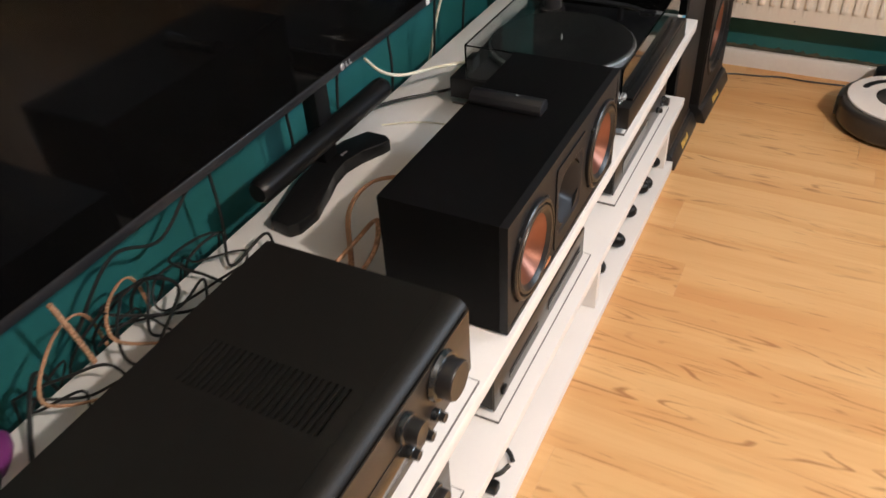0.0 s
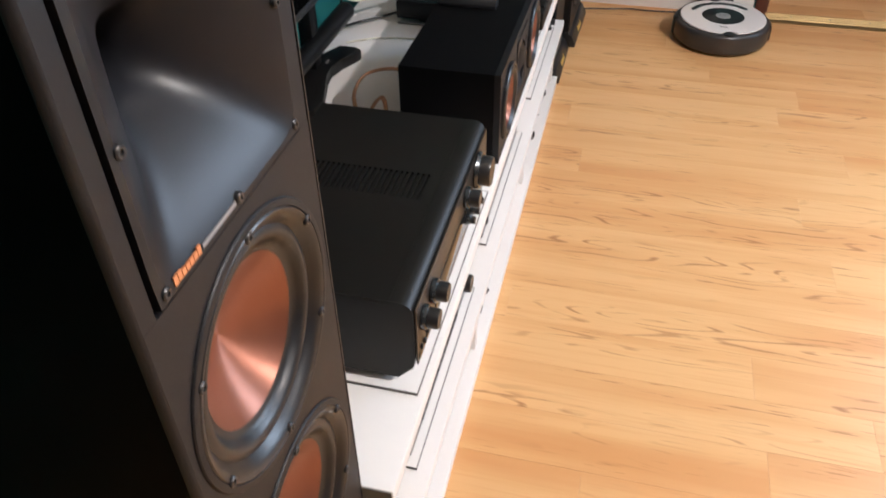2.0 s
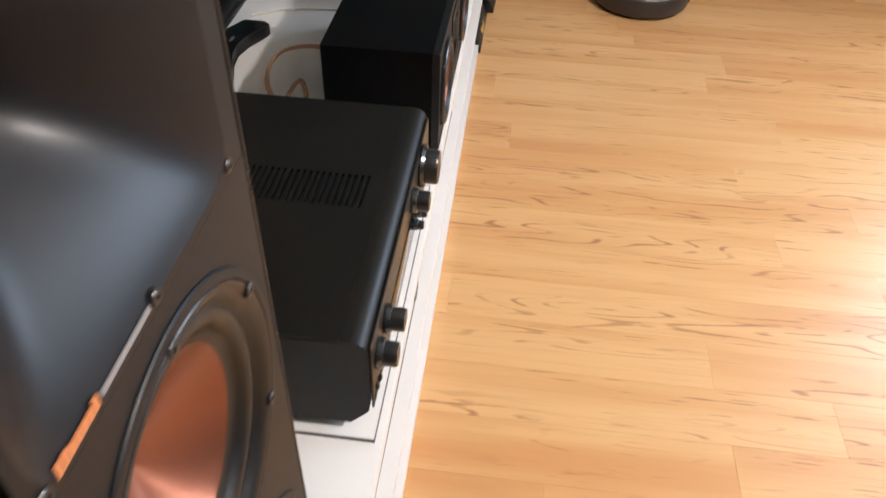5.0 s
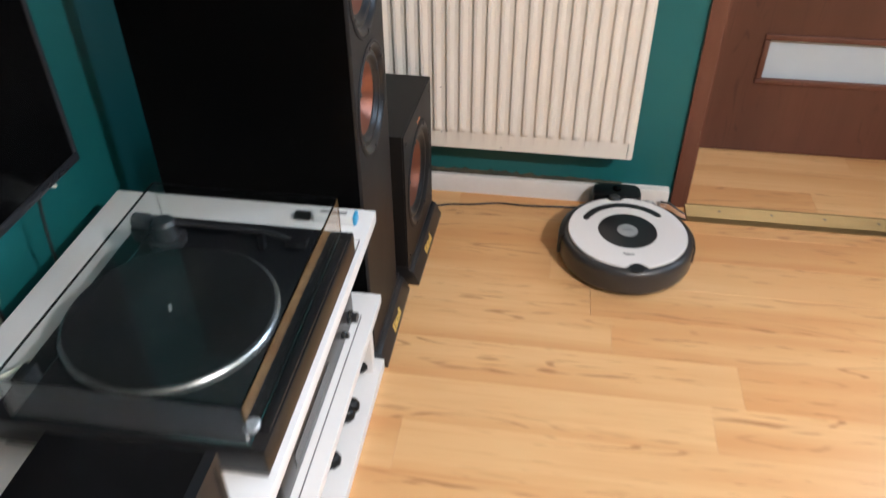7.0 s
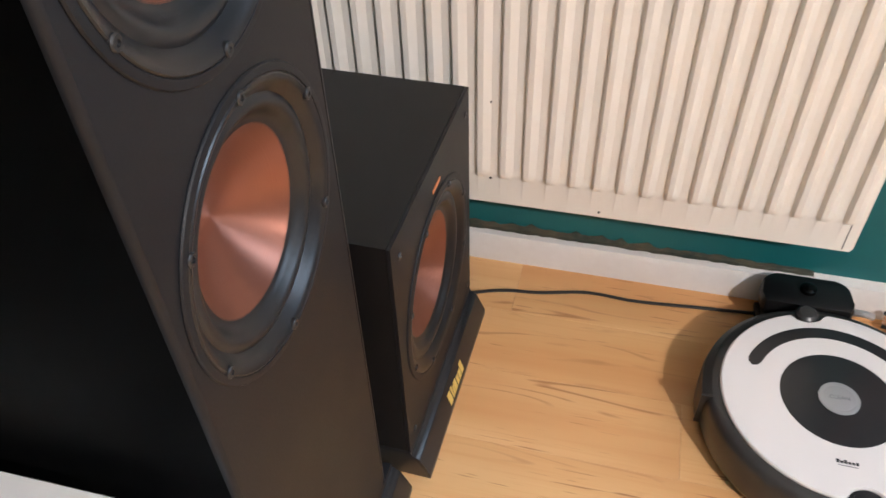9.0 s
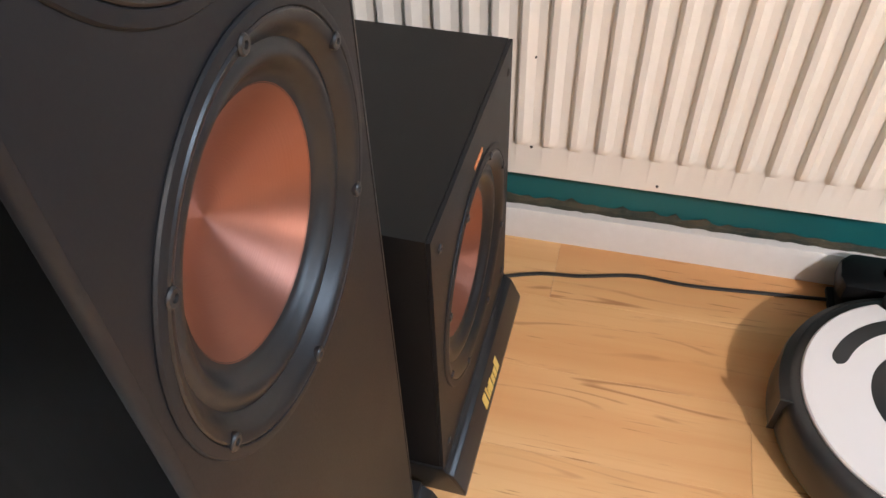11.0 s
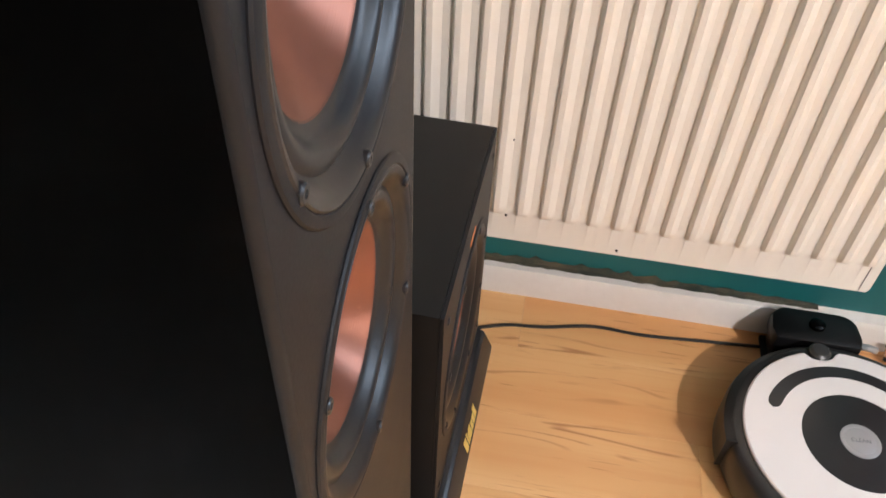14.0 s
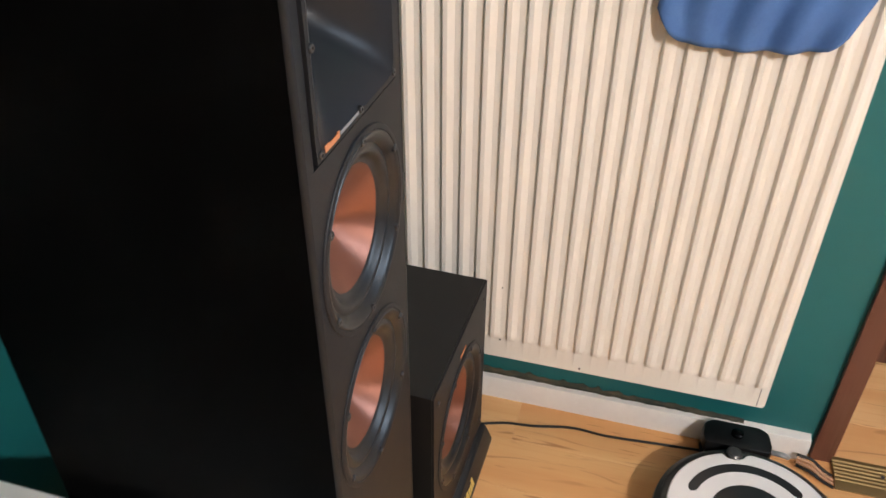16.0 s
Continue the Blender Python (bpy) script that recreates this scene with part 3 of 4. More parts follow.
def logo_bars(parent, y):
    """A gold badge on the slope of the plinth, as plain slanted bars."""
    widths = [0.018, 0.007, 0.008, 0.015, 0.013, 0.013, 0.016]
    heights = [0.026, 0.026, 0.019, 0.022, 0.018, 0.018, 0.025]
    yy = y
    for w, h in zip(widths, heights):
        bm = bmesh.new()
        u0, u1 = 0.15, 0.15 + h / 0.05
        p = []
        for f, dy in ((u0, 0), (u0, w * 0.62), (u1, w * 0.62 + 0.003), (u1, 0.003)):
            p.append((0.0267 - 0.014 * f, yy + dy, 0.0104 + 0.032 * f))
        a = [bm.verts.new(q) for q in p]
        b = [bm.verts.new((q[0] - 0.002, q[1], q[2] - 0.002)) for q in p]
        bm.faces.new(a), bm.faces.new(b[::-1])
        for k in range(4):
            bm.faces.new((a[k], a[(k + 1) % 4], b[(k + 1) % 4], b[k]))
        part("badge_bar", bm, GOLD, parent, "gold bar of the badge")
        yy += w * 0.82


TW, TH = 0.247, 1.190
tower = thing("floor_speaker", "tall black floor-standing loudspeaker with copper cones and horn", "loudspeaker", "pair of floor speakers", at=(0.2845, 2.3225, 0))


def cabinet_shell(parent, depth, w, z0, z1, front=-0.0045, hollow=-0.105, material=VINYL, label="black ash vinyl cabinet"):
    """A box that is hollow behind its baffle, so that drivers and horn sink in."""
    part("cabinet", boxes((-depth, hollow, 0.0, w, z0, z1)), material, parent, label)
    part("side_panel", boxes((hollow, front, 0.0, 0.006, z0, z1)), material, parent)
    part("side_panel", boxes((hollow, front, w - 0.006, w, z0, z1)), material, parent)
    part("top_panel", boxes((hollow, front, 0.006, w - 0.006, z1 - 0.006, z1)), material, parent)
    part("bottom_panel", boxes((hollow, front, 0.006, w - 0.006, z0, z0 + 0.006)), material, parent)


cabinet_shell(tower, 0.405, TW, 0.058, TH, front=-0.0056)
# baffle as a frame, so that drivers sit in real recesses
HC, HH = (TW / 2, 1.082), 0.0955
W_LO, W_UP, WR = 0.6125, 0.851, 0.1125


def baffle_with_holes(y1, z0, z1, holes, x0, x1, seg=48):
    """A board in the y-z plane, split into bands, each with one round hole."""
    bm = bmesh.new()
    holes = sorted(holes, key=lambda h: h[1])
    cuts = [z0] + [(a[1] + b[1]) / 2 for a, b in zip(holes, holes[1:])] + [z1]
    for (cy, cz, r), lo, hi in zip(holes, cuts, cuts[1:]):
        inner, outer, rim = [], [], []
        corners = [math.atan2(zz - cz, yy - cy) % (2 * math.pi) for yy in (0, y1) for zz in (lo, hi)]
        angles = sorted([2 * math.pi * k / seg for k in range(seg)] + corners)
        for a in angles:
            c, s = math.cos(a), math.sin(a)
            g = min((y1 - cy) / c if c > 1e-9 else (-cy / c if c < -1e-9 else 1e9), (hi - cz) / s if s > 1e-9 else ((lo - cz) / s if s < -1e-9 else 1e9))
            inner.append((bm.verts.new((x1, cy + r * c, cz + r * s)), bm.verts.new((x0 - 0.03, cy + r * c, cz + r * s))))
            outer.append((bm.verts.new((x1, cy + g * c, cz + g * s)), bm.verts.new((x0, cy + g * c, cz + g * s))))
        for k in range(len(angles)):
            j = (k + 1) % len(angles)
            bm.faces.new((inner[k][0], inner[j][0], outer[j][0], outer[k][0]))
            bm.faces.new((inner[k][0], inner[k][1], inner[j][1], inner[j][0]))
            mid_z = (outer[k][0].co.z + outer[j][0].co.z) / 2
            if not any(abs(mid_z - c) < 1e-5 for c in cuts[1:-1]):
                bm.faces.new((outer[k][0], outer[j][0], outer[j][1], outer[k][1]))
    bmesh.ops.remove_doubles(bm, verts=bm.verts[:], dist=1e-5)
    return bm


EL, ER = 0.005, 0.003
part("baffle", baffle_with_holes(TW - EL - ER, 0.058, 0.977, [(TW / 2 - EL, W_LO, WR * 0.9), (TW / 2 - EL, W_UP, WR * 0.9)], -0.0055, 0.0), BAFFLE, tower, "dark satin front baffle", at=(0, EL, 0))
part("rounded_edge", prism(bmesh.new(), [(-0.0055, 0.0), (-0.0045, 0.0), (-0.0028, 0.0007), (-0.0012, 0.0020), (-0.0003, 0.0036), (0.0, EL - 0.0001), (-0.0055, EL - 0.0001)], 0.058, TH, "z"), BAFFLE, tower)
part("rounded_edge", prism(bmesh.new(), [(-0.0055, TW), (-0.003, TW), (-0.0010, TW - 0.0010), (0.0, TW - ER + 0.0001), (-0.0055, TW - ER + 0.0001)], 0.058, TH, "z"), BAFFLE, tower)
woofer(tower, (0.0, TW / 2, W_LO), WR, 0.1030)
woofer(tower, (0.0, TW / 2, W_UP), WR, 0.1030)
plate = part("horn_plate", frame_plate(0.0215, TW - 0.0215, 0.981, 1.1835, HC[0], HC[1], HH, -0.012, 0.0022, power=14.0), BAFFLE, tower, "square horn plate")
part("horn", horn_mesh(HH, 0.018, 0.085, power=14.0), HORN, tower, "glossy black horn", at=(0.0022, HC[0], HC[1]))
for s in ((-0.0055, -0.0002, EL, 0.0185, 0.977, TH), (-0.0055, -0.0002, TW - 0.0190, TW - ER, 0.977, TH), (-0.0055, -0.0002, 0.0186, TW - 0.0191, 1.1855, TH)):
    part("horn_surround", boxes(s), BAFFLE, tower)
screws([(0.0022, y, z) for z in (0.988, 1.081, 1.174) for y in (0.030, TW / 2, TW - 0.030) if (y, z) != (TW / 2, 1.081)], tower, r=0.0042)
for k in range(7):
    part("badge_bar", boxes((0.0018, 0.0028, 0.039 + 0.0046 * k, 0.0428 + 0.0046 * k, 0.985, 0.9915 if k in (0, 1, 6) else 0.9900)), COPPER_INK, tower, "copper-coloured bar of the badge")
part("print", boxes((0.0018, 0.0026, 0.073, 0.118, 0.9858, 0.9890)), GREY_INK, tower, "small grey print")
plinth_bar(tower, 0.004, TW + 0.030, back=-0.40)
logo_bars(tower, 0.105)
part("edge_trim", boxes((-0.0065, -0.0005, TW + 0.0004, TW + 0.0022, 0.06, TH)), SCREW, tower)
near_tower = copy_thing(tower, pose(0.2895, 0.1225, 0))

# subwoofer
sub = thing("subwoofer", "low black subwoofer with one copper cone on a sloped plinth", "subwoofer", at=(0.305, 2.621, 0))
sub.rotation_euler = (0, 0, radians(-1.6))
SW = 0.318
cabinet_shell(sub, 0.38, SW, 0.058, 0.430, material=SUB_VINYL, label="black vinyl cabinet")
part("baffle", baffle_with_holes(SW, 0.0585, 0.4295, [(SW / 2, 0.238, 0.138 * 0.9)], -0.004, 0.0), BAFFLE, sub, "dark satin front baffle")
woofer(sub, (0.0, SW / 2, 0.238), 0.1385, 0.1275, 22.5, 8)
screws([(0, 0.024, 0.400), (0, SW - 0.020, 0.400), (0, 0.024, 0.080), (0, SW - 0.020, 0.080)], sub)
plinth_bar(sub, 0.0, SW, back=-0.37)
logo_bars(sub, 0.115)
part("badge", boxes((0.0, 0.0012, SW / 2 - 0.012, SW / 2 + 0.018, 0.386, 0.391)), COPPER_INK, sub, "small copper print")

# centre speaker
CY0, CY1, CZ1 = 1.112, 1.593, 0.641
ctr = thing("centre_speaker", "black centre loudspeaker with two copper cones, on the bench", "loudspeaker", at=(0.314, CY0, BZ))
CW, CH = CY1 - CY0, CZ1 - BZ
cabinet_shell(ctr, 0.190, CW, 0.004, CH, -0.012, -0.06, CAB_TOP, "black textured cabinet")
part("foot_pad", boxes((-0.18, -0.02, 0.004, CW - 0.004, 0.0002, 0.0038)), RUBBER, ctr)
bm = bmesh.new()
for s in ((-0.0118, 0.0, 0.0, CW, 0.004, 0.012), (-0.0118, 0.0, 0.0, CW, CH - 0.010, CH), (-0.0118, 0.0, 0.0, 0.010, 0.012, CH - 0.010), (-0.0118, 0.0, CW - 0.010, CW, 0.012, CH - 0.010)):
    box(bm, *s)
part("baffle_rim", bm, BAFFLE, ctr)
CR = 0.074
bm = baffle_with_holes(CH - 0.022, 0.010, CW - 0.010, [(CH / 2 - 0.013, 0.088, CR * 0.9), (CH / 2 - 0.012, CW / 2, 0.051), (CH / 2 - 0.013, CW - 0.088, CR * 0.9)], -0.0118, -0.001)
for v in bm.verts:
    v.co.y, v.co.z = v.co.z, v.co.y + 0.012
part("baffle", bm, BAFFLE, ctr, "dark satin front baffle")
for y in (0.088, CW - 0.088):
    wf = part("woofer", turned([(CR, -0.001), (CR, 0.004), (CR * 0.97, 0.006), (CR * 0.92, 0.006), (CR * 0.90, 0.002)], (0, 0, 0), "x", 56), GASKET, ctr, "round black driver trim", at=(0.0, y, CH / 2 - 0.001))
    part("surround", turned([(CR * 0.91, 0.001), (CR * 0.87, 0.0062), (CR * 0.80, 0.0066), (CR * 0.74, 0.003), (CR * 0.70, 0.0012)], (0, 0, 0), "x", 56), RUBBER, wf, "black rubber surround")
    part("cone", turned([(CR * 0.71, 0.0010), (CR * 0.55, -0.008), (CR * 0.38, -0.016), (CR * 0.2, -0.021), (0, -0.023)], (0, 0, 0), "x", 56), COPPER, wf, "spun copper-coloured cone")
    screws([(0.0012, y + 0.066 * math.cos(radians(45 + 90 * k)) * 1.12, CH / 2 + 0.066 * math.sin(radians(45 + 90 * k)) * 1.12) for k in range(4)], ctr, r=0.0038)
part("horn_plate", frame_plate(CW / 2 - 0.062, CW / 2 + 0.062, 0.022, CH - 0.022, CW / 2, CH / 2, 0.052, -0.0008, 0.0012, power=14.0), BAFFLE, ctr)
part("horn", horn_mesh(0.052, 0.014, 0.045, power=14.0), HORN, ctr, "glossy black horn", at=(0.0012, CW / 2, CH / 2))
part("badge", boxes((-0.0008, 0.0004, CW / 2 - 0.10, CW / 2 - 0.075, 0.016, 0.022)), COPPER_INK, ctr, "small copper print")

rem = thing("sensor_bar", "dark slim rounded bar lying on the centre speaker", "remote", at=(0.190, 1.405, CZ1))
bm = bmesh.new()
prism(bm, [(-0.016, 0.0), (0.016, 0.0), (0.017, 0.008), (0.012, 0.017), (0.004, 0.021), (-0.005, 0.021), (-0.013, 0.016), (-0.017, 0.008)], -0.060, 0.060, "x", bevel=0.0015)
part("shell", bm, SATIN_DARK, rem)
part("lens", turned([(0.003, 0), (0.002, 0.001), (0, 0.0012)], (0.015, 0.001, 0.0205), "z", 12), SILVER, rem, "tiny pale lens")

# ---- hi-fi units ----
rec = thing("receiver", "dark stereo receiver with vented cover and round knobs", "receiver", at=(0.005, 0.548, BZ + PT))
RW, RH = 0.457, 0.1535
bm = bmesh.new()
prism(bm, [(0.012, 0.012), (0.278, 0.012), (0.300, 0.036), (0.303, 0.060), (0.303, RH - 0.016), (0.299, RH - 0.007), (0.292, RH - 0.002), (0.284, RH), (0.272, RH), (0.272, RH - 0.004), (0.012, RH - 0.004)], 0.0, RW, "y")
part("body", bm, AMP_METAL, rec, "dark metal case")
slots = [(0.068 + 0.0086 * k) for k in range(22)]
SY0, SY1 = 0.217, 0.283
top_pieces = ((0.012, slots[0], 0.0005, RW - 0.0005, RH - 0.0038, RH), (slots[-1] + 0.0042, 0.2718, 0.0005, RW - 0.0005, RH - 0.0038, RH),
           (slots[0], slots[-1] + 0.0042, 0.0005, SY0, RH - 0.0038, RH), (slots[0], slots[-1] + 0.0042, SY1, RW - 0.0005, RH - 0.0038, RH))
for s in top_pieces:
    part("top_cover", boxes(s), AMP_METAL, rec)
for a, b in zip(slots, slots[1:]):
    part("vent_slat", boxes((a + 0.0042, b, SY0, SY1, RH - 0.0038, RH)), AMP_METAL, rec)
part("front_panel", boxes((0.3032, 0.3062, 0.004, RW - 0.004, 0.040, RH - 0.012), bevel=0.001), AMP_FACE, rec, "dark brushed metal front")
part("display", boxes((0.3064, 0.3074, 0.095, 0.300, 0.056, 0.092), bevel=0.0004), AMP_WINDOW, rec, "glossy black display strip")
for fy in (0.03, RW - 0.03):
    for fx in (0.05, 0.25):
        part("foot", turned([(0.018, 0.0002), (0.020, 0.004), (0.020, 0.012)], (fx, fy, 0.0), "z", 20), BLACK_PLASTIC, rec)


def knob(parent, y, z, r, depth, x=0.3064):
    k = part("knob", turned([(r * 0.86, 0.006), (r * 0.86, depth - 0.003), (r * 0.80, depth), (r * 0.5, depth - 0.0006), (0, depth - 0.0006)], (0, 0, 0), "x", 32), KNOB, parent, "black round knob", at=(x, y, z))
    part("collar", turned([(r * 1.06, 0.0), (r * 1.10, 0.003), (r * 1.02, 0.008), (r * 0.88, 0.009)], (0, 0, 0), "x", 32), KNOB_RING, k, "polished collar")
    return k


knob(rec, 0.372, 0.112, 0.029, 0.026)
knob(rec, 0.288, 0.116, 0.0165, 0.024)
knob(rec, 0.080, 0.108, 0.0165, 0.024)
knob(rec, 0.030, 0.106, 0.0165, 0.024)
for y, z in ((0.352, 0.066), (0.322, 0.067), (0.290, 0.072)):
    knob(rec, y, z, 0.0075, 0.016)
for k in range(4):
    part("button", turned([(0.0038, 0), (0.0038, 0.003), (0.003, 0.004), (0, 0.0041)], (0.3062, 0.018 + 0.015 * k, 0.062 - 0.004 * (k % 2)), "x", 12), KNOB, rec)
part("standby_light", turned([(0.002, 0), (0.0015, 0.001), (0, 0.0012)], (0.3062, 0.060, 0.084), "x", 10), RED_DOT, rec, "red standby light")
part("port_strip", boxes((0.3062, 0.3072, 0.010, 0.085, 0.046, 0.054)), AMP_WINDOW, rec)


def flat_unit(name, label, category, y0, w, h, d=0.29, front=0.276, face=AMP_FACE, z=MZ + PT):
    u = thing(name, label, category, at=(front, y0, z))
    part("case", boxes((-d, -0.004, 0.0, w, 0.010, h), bevel=0.0015), AMP_METAL, u, "black metal case")
    part("front_panel", boxes((-0.0038, 0.0, 0.0, w, 0.008, h), bevel=0.001), face, u)
    for fy in (0.03, w - 0.03):
        for fx in (-0.04, -d + 0.04):
            part("foot", turned([(0.014, 0.0002), (0.015, 0.003), (0.015, 0.010)], (fx, fy, 0.0), "z", 16), BLACK_PLASTIC, u)
    return u


amp = flat_unit("cassette_deck", "dark hi-fi deck with a round knob on the middle shelf", "hi-fi deck", 0.575, 0.40, 0.115, front=0.284)
knob(amp, 0.345, 0.072, 0.020, 0.022, 0.0002)
knob(amp, 0.372, 0.030, 0.006, 0.012, 0.0002)
part("display", boxes((0.0002, 0.0014, 0.10, 0.30, 0.055, 0.09)), AMP_WINDOW, amp)
for k in range(12):
    part("button", boxes((0.0002, 0.004, 0.06 + 0.021 * k, 0.078 + 0.021 * k, 0.022, 0.032), bevel=0.0008), KNOB, amp)

dvd = flat_unit("disc_player", "slim bronze-fronted disc player with dark slots on the middle shelf", "disc player", 1.135, 0.43, 0.078, front=0.282)
part("slot", boxes((0.0002, 0.0016, 0.06, 0.185, 0.030, 0.036)), AMP_WINDOW, dvd, "black slot")
part("slot", boxes((0.0002, 0.0016, 0.06, 0.185, 0.042, 0.044)), AMP_WINDOW, dvd, "black slot")
part("slot", boxes((0.0002, 0.0016, 0.235, 0.405, 0.028, 0.040)), AMP_WINDOW, dvd, "black slot")
part("slot", boxes((0.0002, 0.0016, 0.235, 0.405, 0.046, 0.048)), AMP_WINDOW, dvd, "black slot")
part("button", boxes((0.0002, 0.006, 0.026, 0.040, 0.024, 0.036), bevel=0.001), KNOB, dvd)

deck = flat_unit("tuner", "black hi-fi tuner with small knobs on the middle shelf", "tuner", 1.785, 0.435, 0.085, face=SATIN_DARK)
knob(deck, 0.40, 0.040, 0.012, 0.018, 0.0002)
knob(deck, 0.35, 0.040, 0.007, 0.014, 0.0002)
part("display", boxes((0.0002, 0.0014, 0.06, 0.26, 0.030, 0.060)), AMP_WINDOW, deck)

# turntable
TX, TY, TZ = -0.032, 1.690, BZ + PT
tt = thing("turntable", "black turntable under a closed clear lid, on the bench", "turntable", at=(TX, TY, TZ))
TD, TWI = 0.346, 0.458
part("base", boxes((-0.028, TD, 0.0, TWI, 0.014, 0.060), bevel=0.004), BLACK_PLASTIC, tt, "black plinth")
for fx in (0.04, TD - 0.04):
    for fy in (0.04, TWI - 0.04):
        part("foot", turned([(0.020, 0.0002), (0.022, 0.004), (0.020, 0.0145)], (fx, fy, 0.0), "z", 20), RUBBER, tt)
PCX, PCY = 0.137, 0.207
platter = part("platter", turned([(0.0, 0.0605), (0.150, 0.0605), (0.156, 0.064), (0.156, 0.074), (0.153, 0.077), (0.146, 0.0775), (0.0, 0.0775)], (PCX, PCY, 0), "z", 96), ALU, tt, "platter with a pale metal rim")
part("mat", turned([(0.149, 0.0776), (0.149, 0.0800), (0.050, 0.0798), (0.048, 0.0790), (0.0, 0.0790)], (PCX, PCY, 0), "z", 96), RUBBER_MAT, platter, "black ribbed mat")
part("spindle", turned([(0.0020, 0.079), (0.0020, 0.088), (0.0012, 0.0905), (0, 0.091)], (PCX, PCY, 0), "z", 12), SILVER, platter, "bright spindle")
arm = part("tonearm", tube([(0.045, 0.385, 0.098), (0.12, 0.392, 0.097), (0.22, 0.390, 0.095), (0.265, 0.380, 0.092)], 0.0045, 10), SATIN_DARK, tt, "straight dark tonearm")
part("headshell", boxes((0.258, 0.292, 0.366, 0.388, 0.085, 0.094), bevel=0.002), BLACK_PLASTIC, arm)
part("pivot", turned([(0.030, 0.0602), (0.030, 0.072), (0.022, 0.074), (0.020, 0.100), (0.015, 0.106), (0, 0.107)], (0.050, 0.385, 0), "z", 32), SATIN_DARK, arm)
part("counterweight", turned([(0.0, -0.03), (0.014, -0.03), (0.015, -0.004), (0.0, -0.003)], (0.028, 0.385, 0.098), "x", 24), KNOB_RING, arm)
part("arm_rest", boxes((0.205, 0.215, 0.384, 0.398, 0.0602, 0.091), bevel=0.001), BLACK_PLASTIC, tt)
part("button", turned([(0.011, 0.0602), (0.011, 0.066), (0.009, 0.068), (0, 0.068)], (0.318, 0.035, 0), "z", 20), SILVER, tt, "silver start button")
LZ0, LZ1, LT = 0.0608, 0.132, 0.003
L0, L1, M0, M1 = 0.006, TD - 0.020, 0.006, TWI - 0.006
lid = part("lid", boxes((L0, L1, M0, M1, LZ1 - LT, LZ1)), ACRYLIC, tt, "clear acrylic dust cover")
lid.visible_shadow = False
for s in ((L0, L0 + LT, M0, M1, LZ0, LZ1 - LT - 0.0002), (L1 - LT, L1, M0, M1, LZ0, LZ1 - LT - 0.0002), (L0 + LT, L1 - LT, M0, M0 + LT, LZ0, LZ1 - LT - 0.0002), (L0 + LT, L1 - LT, M1 - LT, M1, LZ0, LZ1 - LT - 0.0002)):
    wall_ = part("lid_side", boxes(s), ACRYLIC, lid)
    wall_.visible_shadow = False
for y in (0.06, TWI - 0.06):
    part("hinge", boxes((-0.012, 0.0055, y - 0.018, y + 0.018, 0.030, 0.085), bevel=0.002), BLACK_PLASTIC, tt)
part("front_rail", boxes((TD - 0.0155, TD - 0.003, 0.03, TWI - 0.03, 0.0602, 0.066), bevel=0.0015), BLACK_PLASTIC, tt)

pen = thing("stylus_brush_box", "small white and blue plastic box at the bench's end", "small box", at=(0.248, 2.262, BZ))
part("body", boxes((-0.040, 0.034, -0.011, 0.011, 0.0002, 0.020), bevel=0.002), WHITE_PLASTIC, pen)
part("cap", boxes((0.0342, 0.040, -0.011, 0.011, 0.0002, 0.020), bevel=0.001), BLUE_TAPE, pen, "blue end cap")
part("print", boxes((-0.028, 0.022, -0.006, 0.002, 0.0201, 0.0206)), GREY_INK, pen)
plug = solid("cable_plug", boxes((0.170, 0.200, 2.252, 2.268, BZ + 0.0002, BZ + 0.014), bevel=0.003), BLACK_PLASTIC, "small black cable plug on the bench", "plug")

# ---- television ----
TVX, TVY0, TVY1, TVZ0, TVZ1 = -0.125, 0.652, 2.118, 0.640, 1.478
tv = thing("television", "large flat television, switched off, on a low pedestal", "television", at=(TVX, 1.385, BZ))
ty0, ty1, tz0, tz1 = TVY0 - 1.385, TVY1 - 1.385, TVZ0 - BZ, TVZ1 - BZ
part("screen", boxes((-0.010, -0.002, ty0 + 0.011, ty1 - 0.011, tz0 + 0.016, tz1 - 0.011)), SCREEN, tv, "glossy black screen")
bm = bmesh.new()
for s in ((-0.045, 0.0, ty0, ty1, tz0, tz0 + 0.0155), (-0.045, 0.0, ty0, ty1, tz1 - 0.0105, tz1), (-0.045, 0.0, ty0, ty0 + 0.0105, tz0 + 0.0156, tz1 - 0.0106), (-0.045, 0.0, ty1 - 0.0105, ty1, tz0 + 0.0156, tz1 - 0.0106)):
    box(bm, *s, bevel=0.002)
part("bezel", bm, SATIN_DARK, tv, "thin dark bezel")
part("back_cover", boxes((-0.060, -0.0105, ty0 + 0.012, ty1 - 0.012, tz0 + 0.017, tz1 - 0.012), (-0.085, -0.0605, -0.45, 0.45, tz0 + 0.03, tz0 + 0.45), bevel=0.003), BLACK_PLASTIC, tv)
bm = turned([(0.0068, 0), (0.006, 0.0008), (0, 0.001)], (0.0002, 0.035, tz0 + 0.008), "x", 20)
box(bm, 0.0, 0.0011, 0.045, 0.049, tz0 + 0.003, tz0 + 0.013)
box(bm, 0.0, 0.0011, 0.049, 0.053, tz0 + 0.003, tz0 + 0.0055)
box(bm, 0.0, 0.0011, 0.0555, 0.0585, tz0 + 0.003, tz0 + 0.013)
box(bm, 0.0, 0.0011, 0.0585, 0.064, tz0 + 0.003, tz0 + 0.0055)
part("badge", bm, SILVER, tv, "small silver maker's mark")
